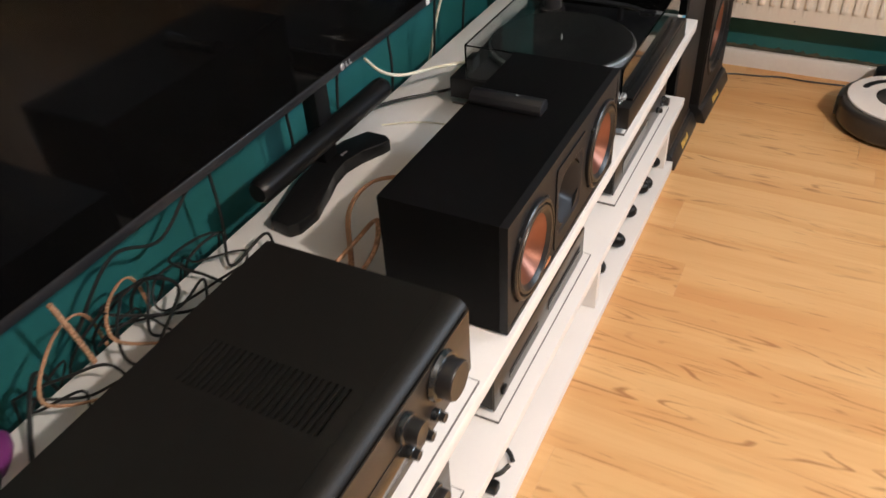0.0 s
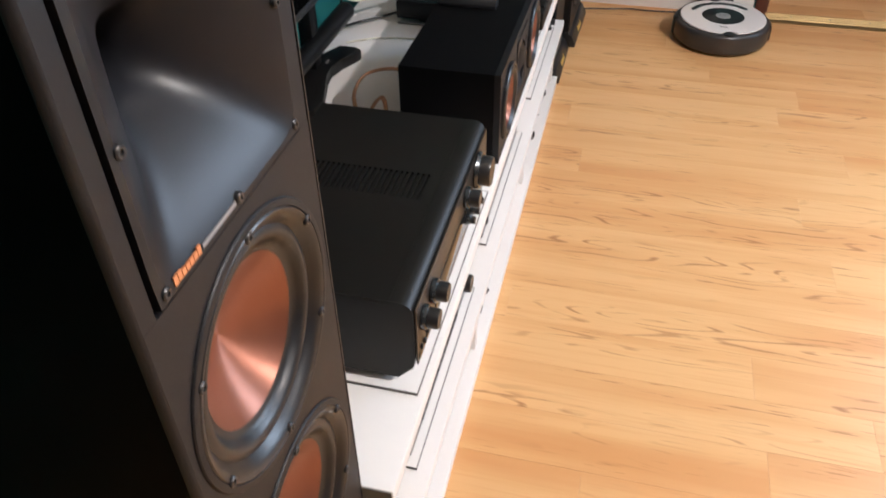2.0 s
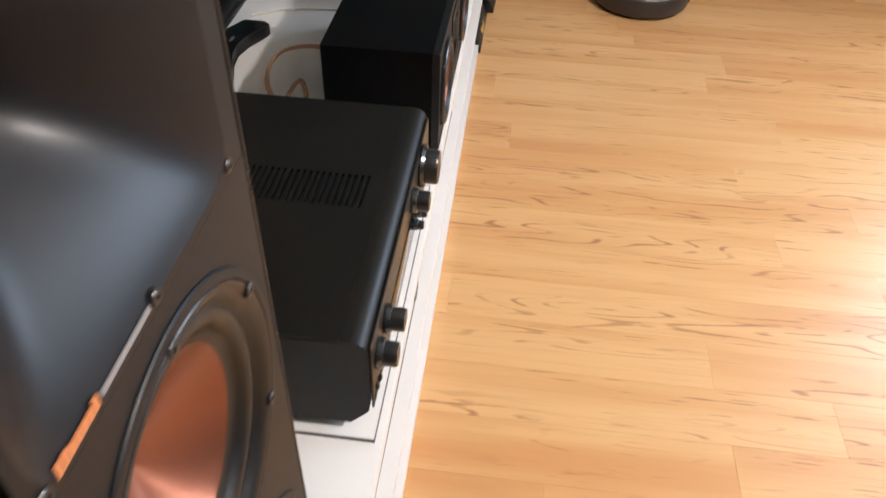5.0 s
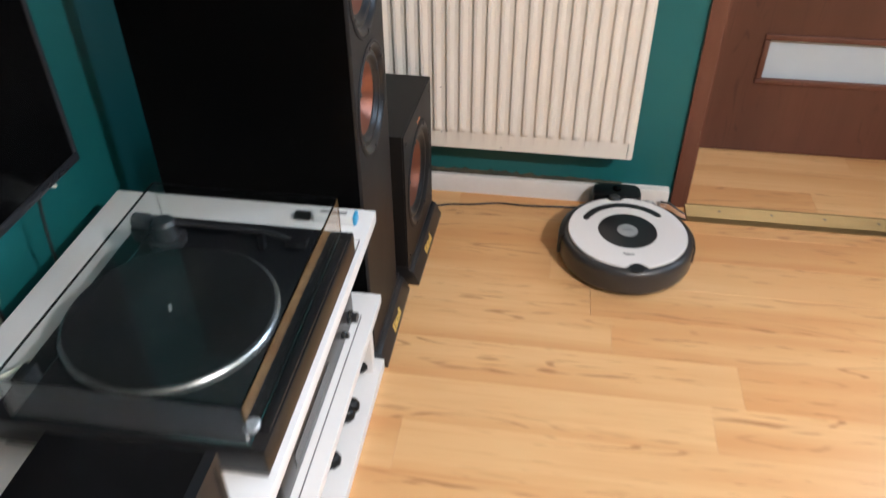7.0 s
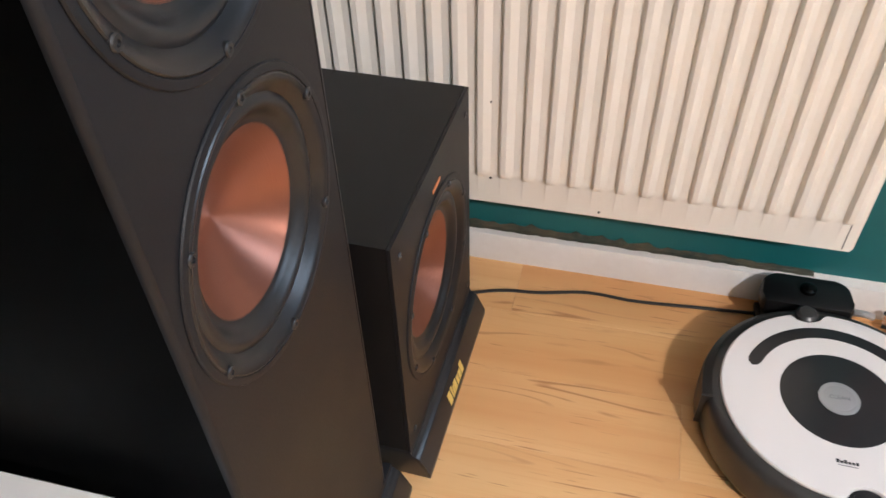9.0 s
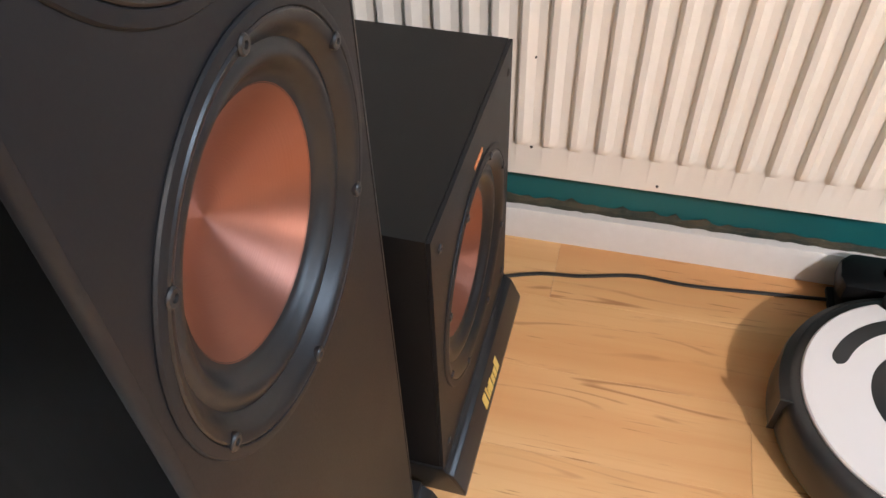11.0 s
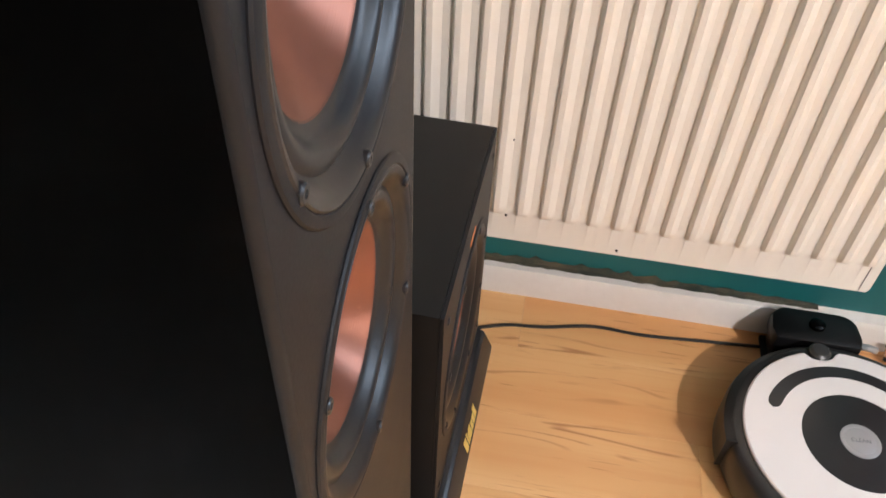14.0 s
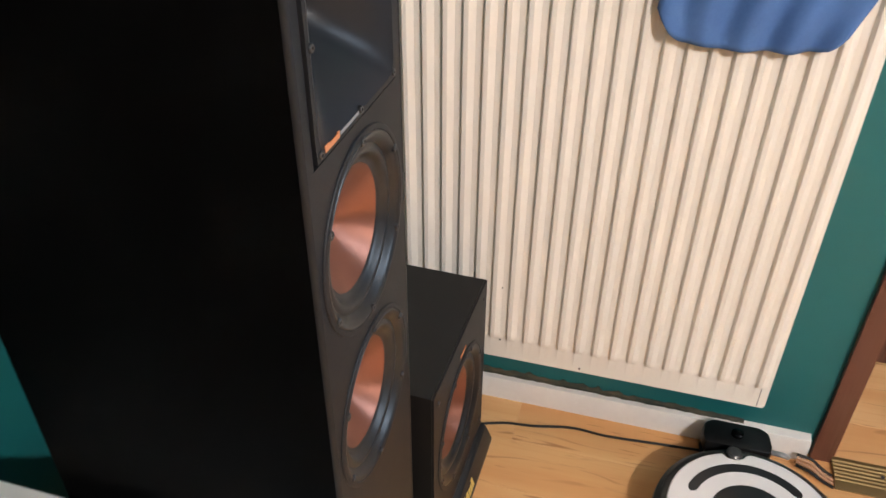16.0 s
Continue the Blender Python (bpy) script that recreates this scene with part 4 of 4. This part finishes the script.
part("sticker", boxes((0.0002, 0.001, 0.345, 0.360, tz0 + 0.002, tz0 + 0.014)), WHITE_PLASTIC, tv, "small white tag")
bar = part("pedestal_bar", turned([(0.0, -0.210), (0.016, -0.210), (0.0205, -0.204), (0.0215, -0.194), (0.0215, 0.180), (0.0205, 0.190), (0.016, 0.196), (0, 0.196)], (-0.024, 0.0, 0.080), "y", 40), BLACK_PLASTIC, tv, "black cylindrical cross bar")
bm = bmesh.new()
prism(bm, [(-0.020, -0.200), (0.022, -0.206), (0.034, -0.190), (0.038, -0.145), (0.020, -0.085), (0.002, -0.040), (-0.002, 0.0), (0.012, 0.040), (0.034, 0.080), (0.040, 0.100), (0.024, 0.112), (-0.018, 0.112), (-0.045, 0.060), (-0.050, 0.0), (-0.045, -0.080)], 0.0002, 0.026, "z", bevel=0.004)
part("pedestal_base", bm, BLACK_PLASTIC, tv, "black forked pedestal foot")
part("pedestal_neck", boxes((-0.058, -0.026, -0.02, 0.02, 0.024, tz0 + 0.05), bevel=0.004), BLACK_PLASTIC, tv)
part("print", boxes((-0.0175, -0.016, 0.012, 0.032, 0.0262, 0.0266), (-0.014, -0.0125, 0.012, 0.032, 0.0262, 0.0266)), GREY_INK, tv)

# ---- robot vacuum on its dock ----
rob = thing("robot_vacuum", "round white and charcoal robot vacuum parked at its dock", "robot vacuum", at=(0.852, 2.813, 0))
RR = 0.172
part("body", turned([(0.0, 0.008), (RR - 0.012, 0.008), (RR - 0.004, 0.014), (RR, 0.024), (RR, 0.068), (RR - 0.003, 0.078), (RR - 0.010, 0.084), (RR - 0.019, 0.0855), (0.0, 0.0855)], (0, 0, 0), "z", 96), ROBOT_BODY, rob, "charcoal body")
bumper = bmesh.new()
seg = 60
ang = [radians(-8 + 196 * k / seg) for k in range(seg + 1)]
sect = [(RR + 0.0005, 0.018), (RR + 0.005, 0.022), (RR + 0.0055, 0.060), (RR + 0.003, 0.074), (RR - 0.006, 0.0815), (RR - 0.006, 0.018)]
rg = [[bumper.verts.new((r * math.cos(a), r * math.sin(a), z)) for r, z in sect] for a in ang]
for p, q in zip(rg, rg[1:]):
    for k in range(len(sect)):
        j = (k + 1) % len(sect)
        bumper.faces.new((p[k], p[j], q[j], q[k]))
bumper.faces.new(rg[0]), bumper.faces.new(rg[-1][::-1])
part("bumper", bumper, ROBOT_BODY, rob, "charcoal front bumper")


def disc_with_notches(r_out, r_in, z0, z1, notches, n=160):
    """A flat ring whose outer edge dips in at the given (angle, width, depth)."""
    bm = bmesh.new()
    rows = []
    for k in range(n):
        a = 360 * k / n
        r = r_out
        for c, w, d in notches:
            off = abs((a - c + 180) % 360 - 180)
            if off < w:
                r -= d * math.sqrt(max(0, 1 - (off / w) ** 2))
        c, s = math.cos(radians(a)), math.sin(radians(a))
        rows.append([bm.verts.new((rr * c, rr * s, z)) for rr, z in ((r_in, z1), (r - 0.002, z1), (r, z1 - 0.002), (r, z0), (r_in, z0))])
    for p, q in zip(rows, rows[1:] + rows[:1]):
        for i in range(5):
            j = (i + 1) % 5
            bm.faces.new((p[i], p[j], q[j], q[i]))
    return bm


FRONT = 101.0
part("top_shell", disc_with_notches(0.1535, 0.0760, 0.0856, 0.0905, [(FRONT, 9, 0.016), (FRONT + 176, 9.5, 0.020)]), ROBOT_WHITE, rob, "glossy white top ring")
part("face", turned([(0.0, 0.0856), (0.0757, 0.0856), (0.0757, 0.0898), (0.074, 0.0902), (0.0, 0.0902)], (0, 0, 0), "z", 72), ROBOT_FACE, rob, "black centre face")
part("clean_button", turned([(0.0265, 0.0903), (0.0265, 0.0918), (0.0235, 0.0926), (0.0205, 0.0918), (0.019, 0.0924), (0, 0.0924)], (0, 0, 0), "z", 48), SILVER, rob, "silver round button")
txt = bpy.data.curves.new("button_text", "FONT")
txt.body, txt.size, txt.extrude, txt.align_x, txt.align_y = "CLEAN", 0.0085, 0.0002, "CENTER", "CENTER"
tmp = bpy.data.objects.new("button_text", txt)
letters = bpy.data.meshes.new_from_object(tmp)
bpy.data.objects.remove(tmp)
letters.materials.append(GREY_INK)
word = new("button_text", letters)
word.parent = rob
word.location = (0, 0, 0.0927)
word.rotation_euler = (0, 0, radians(2))
hb = bmesh.new()
n = 60
rows = []
for k in range(n + 1):
    a = radians(FRONT - 62 + 124 * k / n)
    t = min(1.0, min(k, n - k) / 4)
    wd = 0.0092 * math.sqrt(1 - (1 - t) ** 2) + 0.0004
    rows.append([hb.verts.new(((0.1155 + o) * math.cos(a), (0.1155 + o) * math.sin(a), z)) for o, z in ((-wd, 0.0904), (-wd + 0.0004, 0.0912), (wd - 0.0004, 0.0912), (wd, 0.0904))])
for p, q in zip(rows, rows[1:]):
    for i in range(3):
        hb.faces.new((p[i], p[i + 1], q[i + 1], q[i]))
part("handle", hb, ROBOT_FACE, rob, "dark curved carry handle")
for k, h in enumerate((0.0055, 0.0035, 0.0055, 0.0035, 0.0035, 0.0045)):
    part("badge_bar", boxes((-0.014 + 0.0046 * k, -0.0104 + 0.0046 * k, -0.102, -0.102 + h, 0.0904, 0.0908)), SCREW, rob, "small dark print")
part("badge_bar", boxes((-0.012, 0.011, -0.1055, -0.1047, 0.0904, 0.0907)), SCREW, rob)
part("front_sensor", turned([(0.016, 0.080), (0.016, 0.092), (0.012, 0.096), (0.0, 0.097)], (0.152 * math.cos(radians(FRONT)), 0.152 * math.sin(radians(FRONT)), 0), "z", 24), ROBOT_BODY, rob, "domed sensor at the front")
part("rear_catch", turned([(0.018, 0.0856), (0.018, 0.0890), (0.008, 0.0900), (0.0, 0.0902)], (0.153 * math.cos(radians(FRONT + 176)), 0.153 * math.sin(radians(FRONT + 176)), 0), "z", 24), ROBOT_FACE, rob)
part("seam", boxes((-RR - 0.0052, -RR + 0.010, -0.030, -0.027, 0.022, 0.0835)), CABLE_BLACK, rob)

dock = thing("charging_dock", "small black charging dock against the skirting", "charging dock", at=(0.834, 3.024, 0))
bm = bmesh.new()
prism(bm, [(-0.066, -0.034), (0.062, -0.034), (0.068, -0.012), (0.064, 0.022), (0.048, 0.036), (-0.050, 0.036), (-0.068, 0.020), (-0.071, -0.012)], 0.046, 0.080, "z", bevel=0.010)
part("head", bm, BLACK_PLASTIC, dock, "rounded black head")
part("body", boxes((-0.055, 0.052, -0.020, 0.030, 0.0002, 0.056), bevel=0.006), BLACK_PLASTIC, dock)
part("base_plate", boxes((-0.064, 0.060, -0.060, 0.030, 0.0002, 0.010), bevel=0.003), BLACK_PLASTIC, dock)
part("beacon", turned([(0.012, 0.078), (0.012, 0.086), (0.008, 0.089), (0, 0.090)], (-0.002, 0.0, 0), "z", 20), SCREEN, dock, "glossy beacon")
part("badge", boxes((-0.018, 0.014, -0.0352, -0.0341, 0.060, 0.064)), SILVER, dock)
clear = solid("cable_clip", tube([(0.912, 3.042, 0.030), (0.930, 3.036, 0.036), (0.944, 3.040, 0.028)], 0.006, 8), SILVER, "pale clear plastic clip beside the dock", "clip")

# ---- cables ----


def cable(points, r, material, label, name="cable", steps=8, twin=0.0):
    bm = tube(points, r, 8, steps)
    if twin:
        tube([(x + twin * 0.6, y + twin * 0.6, z + twin * 0.3) for x, y, z in points], r, 8, steps, bm)
    return solid(name, bm, material, label, "cable")


cable([(0.30, 2.972, 0.004), (0.36, 2.992, 0.004), (0.42, 3.000, 0.004), (0.50, 3.018, 0.004), (0.58, 3.016, 0.004), (0.68, 3.024, 0.004), (0.75, 3.030, 0.004), (0.79, 3.032, 0.006)], 0.0028, CABLE_BLACK, "thin black power cable on the floor by the skirting")
for k in range(4):
    cable([(0.962, 3.052 - 0.004 * k, 0.030 - 0.006 * k), (0.990, 3.048 - 0.007 * k, 0.028 - 0.005 * k), (1.012, 3.040 - 0.008 * k, 0.016 - 0.003 * k), (1.034, 3.036 - 0.010 * k, 0.005)], 0.0032,
          COPPER_WIRE if k in (1, 2) else CABLE_BLACK, "copper speaker cable going under the threshold" if k in (1, 2) else "black cable going under the threshold")
cable([(-0.165, 1.55, 0.600), (-0.155, 1.585, 0.560), (-0.135, 1.63, 0.535), (-0.110, 1.72, 0.515), (-0.075, 1.80, 0.500), (-0.045, 1.86, 0.500)], 0.0034, CABLE_WHITE, "cream cable running to the turntable")
cable([(-0.20, 1.58, 0.470), (-0.16, 1.66, 0.462), (-0.10, 1.72, 0.462), (-0.05, 1.78, 0.465), (-0.040, 1.83, 0.480)], 0.0034, CABLE_BLACK, "black cable behind the turntable")
cable([(-0.25, 1.95, 0.40), (-0.22, 1.98, 0.56), (-0.19, 2.05, 0.62), (-0.19, 2.12, 0.58)], 0.0034, CABLE_WHITE, "cream cable against the wall")
cable([(-0.150, 1.56, 0.4555), (-0.08, 1.60, 0.4555), (0.02, 1.615, 0.4555), (0.12, 1.62, 0.4555)], 0.0018, CABLE_WHITE, "thin pale wire on the bench top")
# copper speaker wire behind the centre speaker
cable([(0.10, 1.33, 0.500), (0.05, 1.325, 0.520), (-0.005, 1.29, 0.520), (-0.015, 1.23, 0.500), (0.02, 1.17, 0.470), (0.055, 1.125, 0.462), (0.075, 1.16, 0.500), (0.055, 1.20, 0.520), (0.030, 1.16, 0.490), (0.0, 1.08, 0.458), (-0.06, 1.06, 0.458), (-0.10, 1.07, 0.458)], 0.0029, COPPER_WIRE, "clear copper speaker cable looped behind the centre speaker", twin=0.0042)
# tangle behind the receiver
rnd = random.Random(11)
for k in range(13):
    y = 0.74 + 0.36 * rnd.random()
    x = -0.03 - 0.03 * rnd.random()
    pts = [(x, y, 0.47 + 0.05 * rnd.random())]
    for j in range(3):
        pts.append((x - 0.05 * (j + 1) + rnd.uniform(-0.02, 0.02), y + rnd.uniform(-0.07, 0.07), 0.462 + 0.05 * rnd.random()))
    pts.append((-0.225 - 0.02 * rnd.random(), y + rnd.uniform(-0.08, 0.08), 0.44))
    pts.append((-0.29, y + rnd.uniform(-0.1, 0.1), 0.25))
    cable(pts, 0.0018 + 0.0010 * rnd.random(), CABLE_BLACK, "black cable tangled behind the receiver")
for k in range(2):
    y = 0.78 + 0.09 * k
    cable([(-0.02, y + 0.03, 0.50), (-0.08, y + 0.01, 0.485 + 0.01 * k), (-0.15, y - 0.05 + 0.03 * (k % 2), 0.50), (-0.21, y + 0.03, 0.52 - 0.015 * k), (-0.24, y + 0.10, 0.48), (-0.25, y + 0.12, 0.30)], 0.0018, COPPER_WIRE, "clear copper speaker cable behind the receiver", twin=0.0027)
cable([(-0.183, 0.831, 0.462), (-0.183, 0.822, 0.520), (-0.186, 0.811, 0.584)], 0.0042, COPPER_WIRE, "stiff bare copper cable end standing up behind the receiver")
cable([(-0.03, 0.70, 0.462), (-0.085, 0.66, 0.462), (-0.14, 0.69, 0.470), (-0.20, 0.76, 0.500), (-0.24, 0.80, 0.40)], 0.0034, CABLE_BLACK, "black cable beside the receiver")
for k in range(6):
    y = 1.12 + 0.19 * k + 0.05 * rnd.random()
    cable([(-0.19, y, 0.66), (-0.215 - 0.01 * rnd.random(), y + 0.02, 0.58), (-0.225, y + 0.03 * rnd.random(), 0.48), (-0.245, y + 0.03, 0.30)], 0.003, CABLE_BLACK, "black cable hanging behind the television")
cable([(-0.245, 0.85, 0.46), (-0.24, 0.95, 0.54), (-0.25, 1.05, 0.50), (-0.24, 1.15, 0.57), (-0.20, 1.25, 0.62)], 0.003, CABLE_BLACK, "black cable hanging behind the television")

# bottom-shelf clutter
coil = [(0.258 + 0.032 * math.cos(a), 1.185 + 0.040 * math.sin(a), 0.034 + 0.003 * k) for k, a in enumerate([0.6 + 0.55 * i for i in range(11)])]
pc = thing("power_cable", "short black cable with a plug on the bottom shelf", "cable", at=(0, 0, 0))
part("lead", tube(coil, 0.0045, 8, 6), CABLE_BLACK, pc)
part("plug", boxes((0.251, 0.285, 1.128, 1.152, 0.0283, 0.050), bevel=0.005), BLACK_PLASTIC, pc)


def gamepad(at, turn, label="black game controller lying on the bottom shelf", grip=BLACK_PLASTIC):
    g = thing("game_controller", label, "game controller", "game controllers", at=at)
    g.rotation_euler = (0, 0, radians(turn))
    bm = bmesh.new()
    prism(bm, [(-0.030, -0.062), (0.012, -0.066), (0.022, -0.035), (0.018, 0.0), (0.022, 0.035), (0.012, 0.066), (-0.030, 0.062), (-0.040, 0.03), (-0.040, -0.03)], 0.012, 0.042, "z", bevel=0.010)
    part("shell", bm, BLACK_PLASTIC, g)
    for s in (-1, 1):
        part("grip", turned([(0.0, -0.030), (0.012, -0.025), (0.0185, -0.004), (0.0195, 0.016), (0.0165, 0.030), (0.009, 0.038), (0.0, 0.040)], (0.022, s * 0.058, 0.026), "x", 24), grip, g)
        part("stick", turned([(0.006, 0.040), (0.006, 0.050), (0.0095, 0.052), (0.0095, 0.056), (0.006, 0.0575), (0, 0.0570)], (0.004, s * 0.022, 0), "z", 18), KNOB, g)
    for k, c in enumerate((RED_DOT, BLUE_TAPE, GOLD, SILVER)):
        part("button", turned([(0.0042, 0.040), (0.0042, 0.0445), (0.003, 0.0455), (0, 0.0455)], (-0.014 + 0.010 * math.cos(k * math.pi / 2), 0.045 + 0.010 * math.sin(k * math.pi / 2), 0), "z", 12), c if c is not RED_DOT else COPPER_INK, g)
    return g


gamepad((0.220, 2.087, 0.0205), 0)
gamepad((0.220, 2.222, 0.0205), 4)
gamepad((0.222, 1.846, 0.0205), -6)
# controller on a charging puck by the near end
puck = solid("charging_stand", turned([(0.0, BZ + 0.0002), (0.046, BZ + 0.0002), (0.048, BZ + 0.006), (0.040, BZ + 0.018), (0.020, BZ + 0.026), (0, BZ + 0.027)], (-0.125, 0.545, 0), "z", 40), BLACK_PLASTIC, "round black charging stand on the bench", "charging stand")
pad2 = gamepad((-0.185, 0.600, BZ - 0.0075), 140, "black game controller with a purple grip, on the bench", PURPLE)

# ceiling lamp
cl = thing("ceiling_lamp", "round frosted ceiling lamp", "lamp", at=(LAMP[0], LAMP[1], TOP))
part("rose", turned([(0.0, 0.0), (0.06, 0.0), (0.055, -0.02), (0.012, -0.03), (0.012, -0.08), (0, -0.08)], (0, 0, 0), "z", 32), SILVER, cl)
shade = part("shade", turned([(0.012, -0.05), (0.13, -0.06), (0.14, -0.075), (0.13, -0.082)], (0, 0, 0), "z", 40), LAMP_GLASS, cl, "glowing shade")
shade.visible_shadow = False

# window beside the door
win = thing("window_1", "white framed window beside the door", "window", kind="structure", at=(2.35, NORTH, 0.88))
for s in ((0.0, 1.4, 0.06, 0.12, 0.0, 0.05), (0, 1.4, 0.06, 0.12, 1.29, 1.34), (0, 0.05, 0.06, 0.12, 0.05, 1.29), (1.35, 1.4, 0.06, 0.12, 0.05, 1.29), (0.67, 0.73, 0.06, 0.12, 0.05, 1.29)):
    part("window_frame", boxes(s), WHITE_PLASTIC, win)
part("window_sill", boxes((-0.05, 1.45, -0.12, 0.06, -0.03, -0.001), bevel=0.004), WHITE_PLASTIC, win)

# ---- laminate floor, board by board ----
floor = thing("floor", "warm oak laminate floor with long boards", "floor", kind="structure")
PW, PL, Y0 = 0.1275, 1.28, 1.040
frnd = random.Random(3)
cache = {}


def plank_mesh(length, width):
    key = (round(length, 3), round(width, 3))
    if key not in cache:
        bm = bmesh.new()
        g, c = 0.0001, 0.0003
        v = [bm.verts.new(p) for p in ((g, g, -0.008), (length - g, g, -0.008), (length - g, width - g, -0.008), (g, width - g, -0.008),
                                       (g, g, -c), (length - g, g, -c), (length - g, width - g, -c), (g, width - g, -c),
                                       (g + c, g + c, 0), (length - g - c, g + c, 0), (length - g - c, width - g - c, 0), (g + c, width - g - c, 0))]
        for a, b in ((0, 4), (4, 8)):
            for k in range(4):
                j = (k + 1) % 4
                bm.faces.new((v[a + k], v[a + j], v[b + j], v[b + k]))
        bm.faces.new(v[8:12])
        bm.faces.new(v[0:4][::-1])
        cache[key] = mesh_of("plank", bm, OAK, smooth=False)
    return cache[key]


row = -int((Y0 - SOUTH) / PW) - 1
while Y0 + row * PW < DOOR_Y + 0.02:
    y = Y0 + row * PW
    x = 0.885 - 2 * PL if row == 0 else WEST - frnd.random() * PL
    while x < EAST:
        a, b = max(x, WEST), min(x + PL, EAST)
        if b - a > 0.02:
            o = new("plank", plank_mesh(b - a, PW))
            o.location = (a, y, 0)
            o.parent = floor
        x += PL
    row += 1
